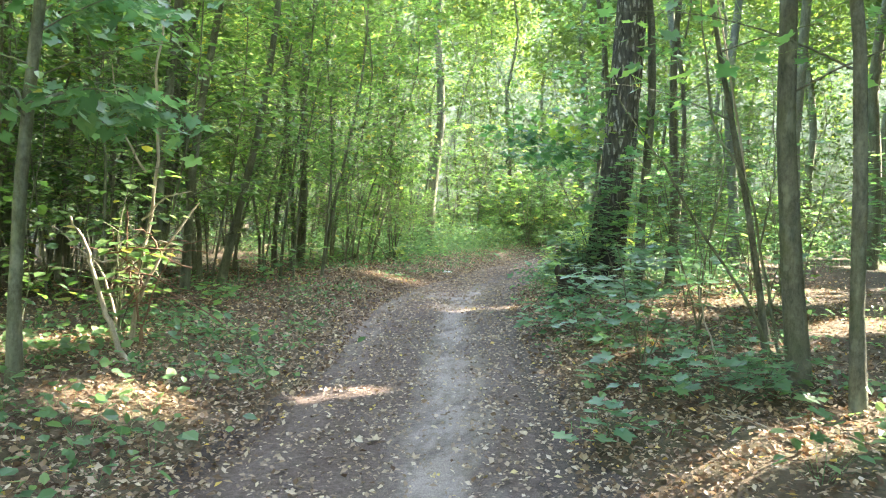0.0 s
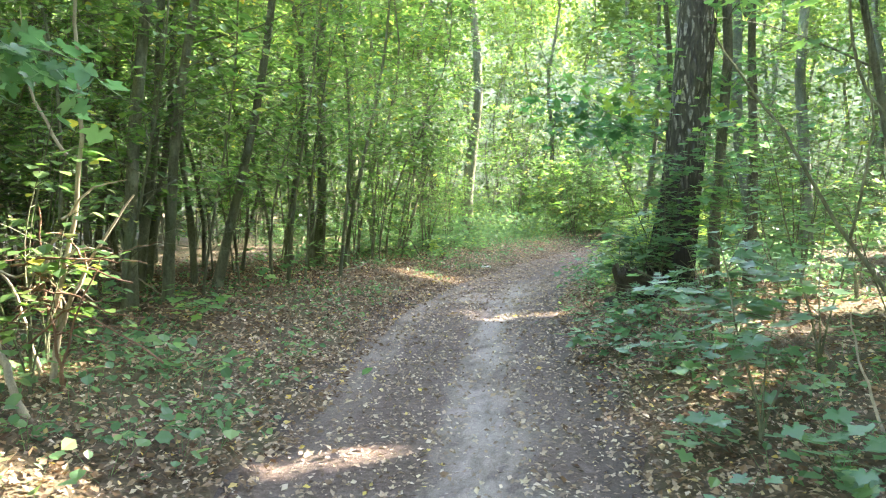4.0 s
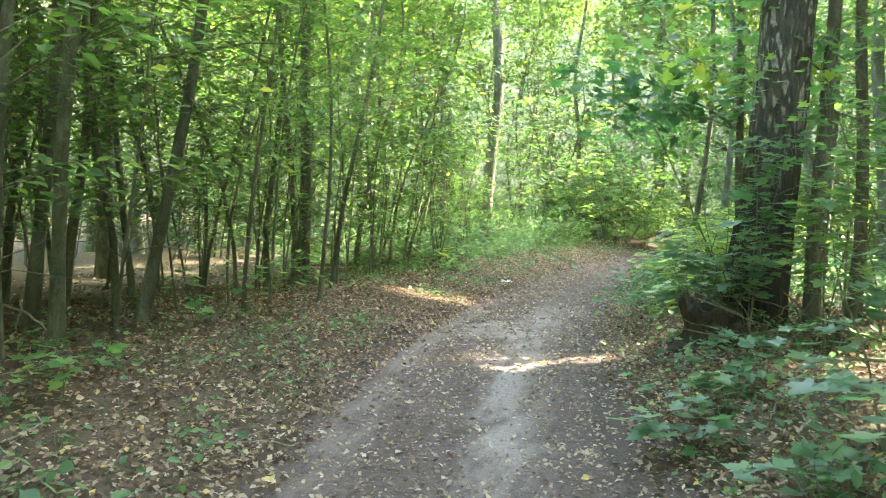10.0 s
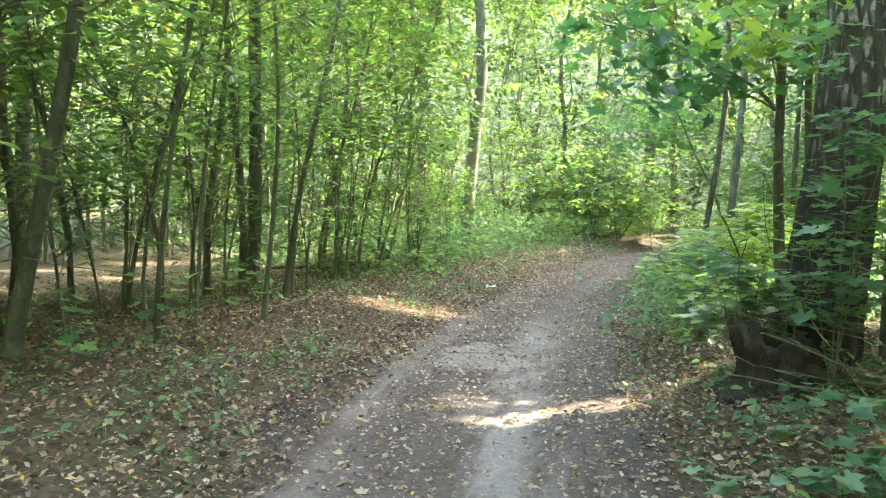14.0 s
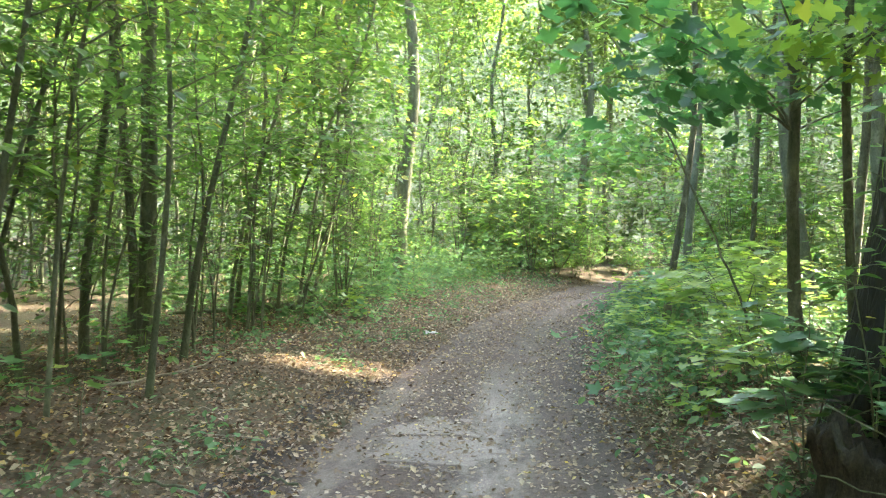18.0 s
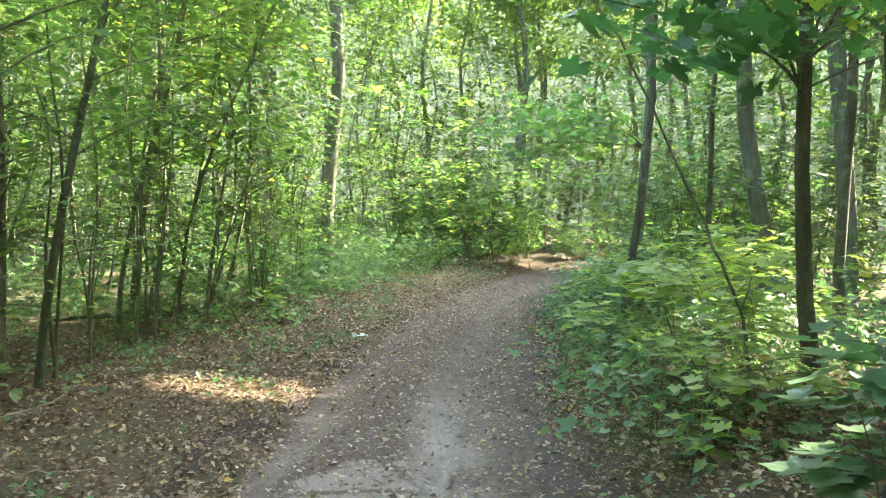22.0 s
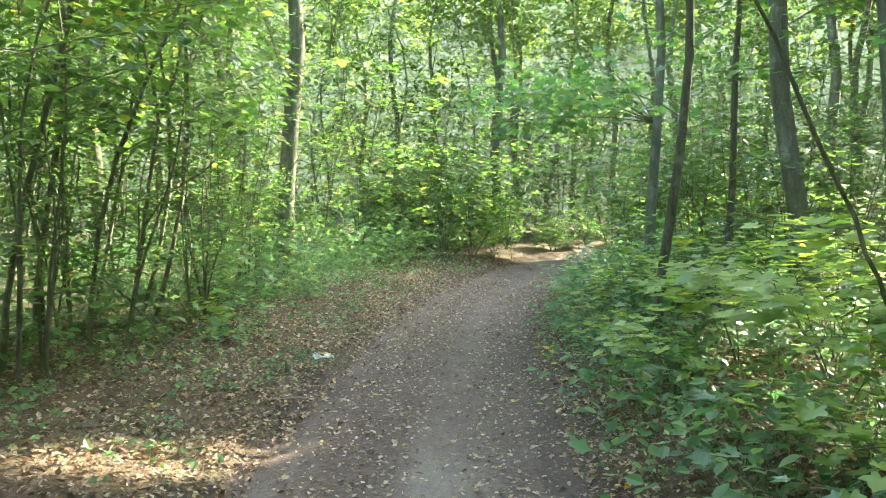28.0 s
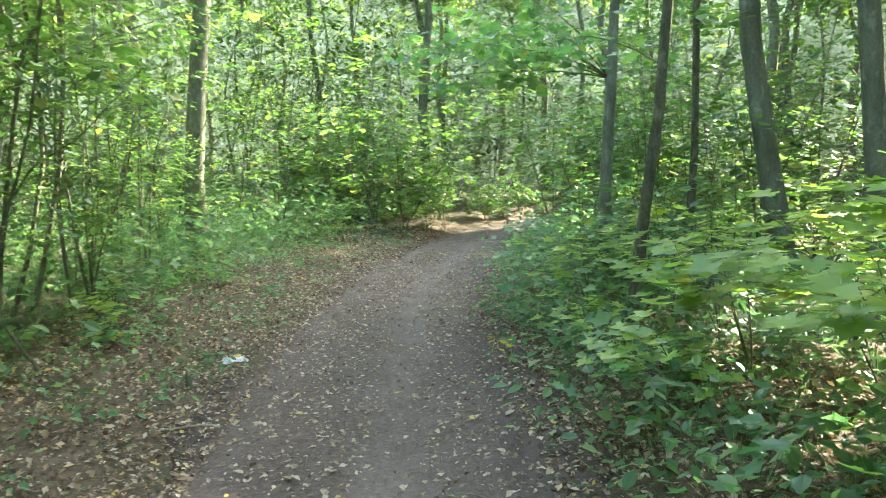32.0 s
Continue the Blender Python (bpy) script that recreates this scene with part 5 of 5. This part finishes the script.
dead_wood("crooked_stem", -5.5, 22.75, "thin stem leaning far over among the young trees", 815, [([(0, 0, -0.05), (0.15, 0, 0.7), (0.34, 0, 1.85), (0.7, 0, 2.4), (1.24, 0, 2.85), (1.9, 0, 3.3)], 0.045)], BARK)
dead_wood("crooked_stem", 3.82, 7.52, "slender crooked bare stems beside the maple trunk", 816, [([(0, 0, -0.05), (-0.1, 0, 0.45), (-0.2, 0, 0.93), (-0.28, 0, 1.37), (-0.59, 0, 1.85), (-0.67, 0, 2.54), (-0.75, 0, 3.3)], 0.032), ([(-0.2, 0, 0.93), (-0.1, 0, 1.5), (-0.15, 0, 2.2)], 0.018)], BARK)
dead_wood("crooked_stem", 3.92, 8.51, "slender crooked bare stems beside the maple trunk", 817, [([(0, 0, -0.05), (-0.2, 0, 0.95), (-0.32, 0, 1.8), (-0.56, 0, 3.04), (-0.7, 0, 3.9)], 0.034)], BARK_PALE)
# fallen wood
dead_wood("fallen_branch", -2.34, 14.7, "thin grey fallen branch lying on dry leaves", 806, [([(-0.3, -0.35, 0.03), (0, 0, 0.06), (0.28, 0.2, 0.13), (0.4, 0.32, 0.22)], 0.022), ([(0.1, 0.08, 0.08), (0.3, 0.05, 0.1)], 0.012)])
rb = np.random.default_rng(807)
heap = []
for k in range(13):
    a, b, c = rb.uniform(-0.6, 0.7), rb.uniform(-0.2, 0.25), rb.uniform(0.15, 0.6)
    d = rb.normal(0.35, 0.35), rb.normal(0, 0.15)
    heap.append(([(a - d[0], b - d[1], c), (a - 0.2 * d[0], b, 0.55 * c), (a + 0.5 * d[0], b + 0.5 * d[1], 0.2 * c), (a + d[0], b + d[1], 0.0)], rb.uniform(0.007, 0.016)))
dead_wood("fallen_twigs", 2.4, 11.85, "heap of thin dry twigs leaning by the stump", 807, heap, BARK)
dead_wood("fallen_branch", 2.9, 11.3, "dark dead branch lying beside the stump", 812, [([(-0.5, 0.1, 0.03), (0.1, 0.05, 0.06), (0.9, 0.0, 0.1)], 0.03)], BARK)
dead_wood("fallen_branch", -3.4, 21.55, "dark fallen pole lying among the stems", 808, [([(0.15, 0.12, 0.06), (-0.35, -0.35, 0.1), (-0.8, -0.8, 0.09), (-1.6, -1.35, 0.06)], 0.14), ([(-0.4, -0.4, 0.1), (-0.3, -0.2, 0.3), (-0.25, -0.1, 0.5)], 0.02)], BARK)
dead_wood("fallen_branch", -2.33, 19.55, "thin bent dead stick leaning out of the dry leaves", 818, [([(0.04, 0, -0.02), (-0.08, 0, 0.1), (-0.2, 0, 0.33), (-0.45, 0.02, 0.56), (-0.67, 0.02, 0.74), (-1.12, 0.05, 1.05)], 0.032)], BARK)
for x, y, h in [(-2.5, 21.3, 0.36), (-2.9, 20.4, 0.22), (-2.2, 20.6, 0.16), (-2.75, 22.4, 0.5), (-3.1, 23.4, 0.6), (-2.45, 23.2, 0.4), (-3.6, 19.6, 0.4), (-2.1, 24.4, 0.35), (-2.6, 24.9, 0.55)]:
    first = y == 21.3
    sapling(x, y, "low maple seedling with yellowish-green leaves among dead leaves" if first else "low green seedling under the thin stems", int(100 * y), [(-0.08, 0, h, 0.008, 4, 0.26, 6, 0.4), (0.1, -0.05, 0.8 * h, 0.008, 4, 0.24, 6, 0.4)], STAR if first else ROUND, SUNLIT_MAPLE if first else MAPLE, 0.12 if first else 0.1, name="seedling", group="seedlings", flat=0.5)
dead_wood("fallen_branch", -3.3, 10.9, "dry broken twigs lying among dead leaves", 809, [([(-0.4, 0, 0.3), (0, 0, 0.2), (0.35, -0.1, 0.03)], 0.03), ([(-0.2, 0.1, 0.02), (-0.1, 0.05, 0.25), (-0.05, 0, 0.4)], 0.02)])
dead_wood("fallen_branch", 0.2, 27.5, "dry sticks lying across the edge of the path", 810, [([(-0.5, 0.3, 0.02), (-0.2, 0.1, 0.04), (0.1, 0.0, 0.03)], 0.025), ([(-0.4, 0.0, 0.02), (0.0, 0.25, 0.03)], 0.018)])

for k in range(34):
    r = np.random.default_rng(900 + k)
    y = r.uniform(4, 26)
    side = -1 if k % 3 else 1
    x = float(centre(y)) + side * r.uniform(1.1, 3.0)
    a, n = r.uniform(0, 6.3), r.uniform(0.15, 0.45)
    c, d = math.cos(a) * n, math.sin(a) * n
    dead_wood("fallen_twig", x, y, "short dry twig lying among dead leaves", 940 + k, [([(-c, -d, 0.012), (-0.3 * c + 0.03, -0.3 * d, 0.03), (0.4 * c, 0.4 * d + 0.03, 0.035), (c, d, 0.02)], r.uniform(0.008, 0.018)),
              ([(0.1 * c, 0.1 * d, 0.03), (0.4 * c - 0.4 * d, 0.4 * d + 0.4 * c, 0.06)], 0.007)], BARK_PALE if k % 2 else BARK, "fallen twigs")


def paper_scrap():
    rng = np.random.default_rng(9)
    n = 9
    g = np.linspace(-0.5, 0.5, n)
    X, Y = np.meshgrid(g, g, indexing="ij")
    Z = 0.16 + 0.18 * rng.normal(size=X.shape) * 0.6
    Z = np.clip(Z, 0.0, None)
    X, Y = X + 0.06 * rng.normal(size=X.shape), Y + 0.06 * rng.normal(size=X.shape)
    i, j = np.meshgrid(np.arange(n - 1), np.arange(n - 1), indexing="ij")
    f = np.stack([i * n + j, (i + 1) * n + j, (i + 1) * n + j + 1, i * n + j + 1], -1).reshape(-1, 4)
    m, nt, b = material("white_paper", 0.8, 0.2)
    nt.links.new(ramp(nt, noise_tex(nt, 60, 4, coords(nt)), [(0.3, (0.55, 0.54, 0.52)), (0.7, (0.82, 0.82, 0.80))]), b.inputs["Base Color"])
    ob = new("paper_scrap", mesh_np("paper_scrap", np.stack([0.19 * X, 0.12 * Y, 0.14 * Z], -1).reshape(-1, 3), f, m, False))
    ob.matrix_basis = pose(-1.22, 20.66, float(lie(-1.22, 20.66) + rough(-1.22, 20.66)) + 0.035, 0, 0, 20)
    tagged(ob, "crumpled white paper scrap on the edge of the path", "litter")


paper_scrap()


def snag(x, y, h, dia, label):
    rng = np.random.default_rng(int(x * 100) % 997 + 3)
    root = tagged(new("snag"), label, "stump")
    root.location = (x, y, float(lie(x, y)))
    hh = np.linspace(-0.05, h, 7)
    pts = np.stack([0.04 * hh, 0.05 * hh, hh], -1)
    v, f = tube(pts, dia / 2 * (1 - 0.3 * hh / h), 9, 0.15, rng)
    v[-9:, 2] += rng.normal(0, 0.05, 9)
    top = np.array([[0, 1, 2, 3]]) + len(v) - 9
    child("post", mesh_np("post", v, np.concatenate([f, top, top + 3, (top + 5)[:, :4]]), BARK, True), root)


snag(-1.38, 19.75, 0.11, 0.06, "short broken twig stump at the edge of the path")


def fallen_leaves():
    """The larger leaves lying singly on the path, each a piece of its own."""
    rng = np.random.default_rng(77)
    m, nt, b = material("large_dry_leaf", 0.75, 0.2)
    info = nt.nodes.new("ShaderNodeObjectInfo")
    c = ramp(nt, info.outputs["Random"], [(0, (0.14, 0.085, 0.05)), (0.35, (0.30, 0.21, 0.13)), (0.75, (0.46, 0.37, 0.25)), (0.9, (0.52, 0.45, 0.34)), (0.93, (0.55, 0.40, 0.06))])
    nt.links.new(mix(nt, 0.4, c, ramp(nt, noise_tex(nt, 60, 3, coords(nt)), [(0.3, (0.12, 0.08, 0.05)), (0.7, (0.5, 0.42, 0.3))])), b.inputs["Base Color"])
    kinds = []
    for k in range(6):
        v, f = leaves((OVAL if k % 2 else STAR_FEW), np.zeros((1, 3)), np.zeros(1), np.array([0.08]), np.array([0.1 * k - 0.25]), np.array([1.0]))
        v = v.copy()
        v[:, 2] += 0.25 * v[:, 0] ** 2 * (1 + k * 0.4) + 0.1 * (v[:, 1] - 0.4) ** 2
        v[:, 2] -= v[:, 2].min()
        kinds.append(mesh_np("leaf", v, f, m))
    for _ in range(280):
        y = rng.uniform(4, 24)
        off = rng.uniform(-1.15, 1.2)
        x = float(centre(y)) + off
        ob = child("leaf", kinds[rng.integers(6)], PATHWAY)
        z = float(lie(x, y) + 0.6 * rough(x, y))
        ob.matrix_basis = pose(x, y, z + 0.004, rng.normal(0, 8), rng.normal(0, 8), rng.uniform(0, 360)) @ Matrix.Scale(rng.uniform(0.045, 0.085), 4)


fallen_leaves()
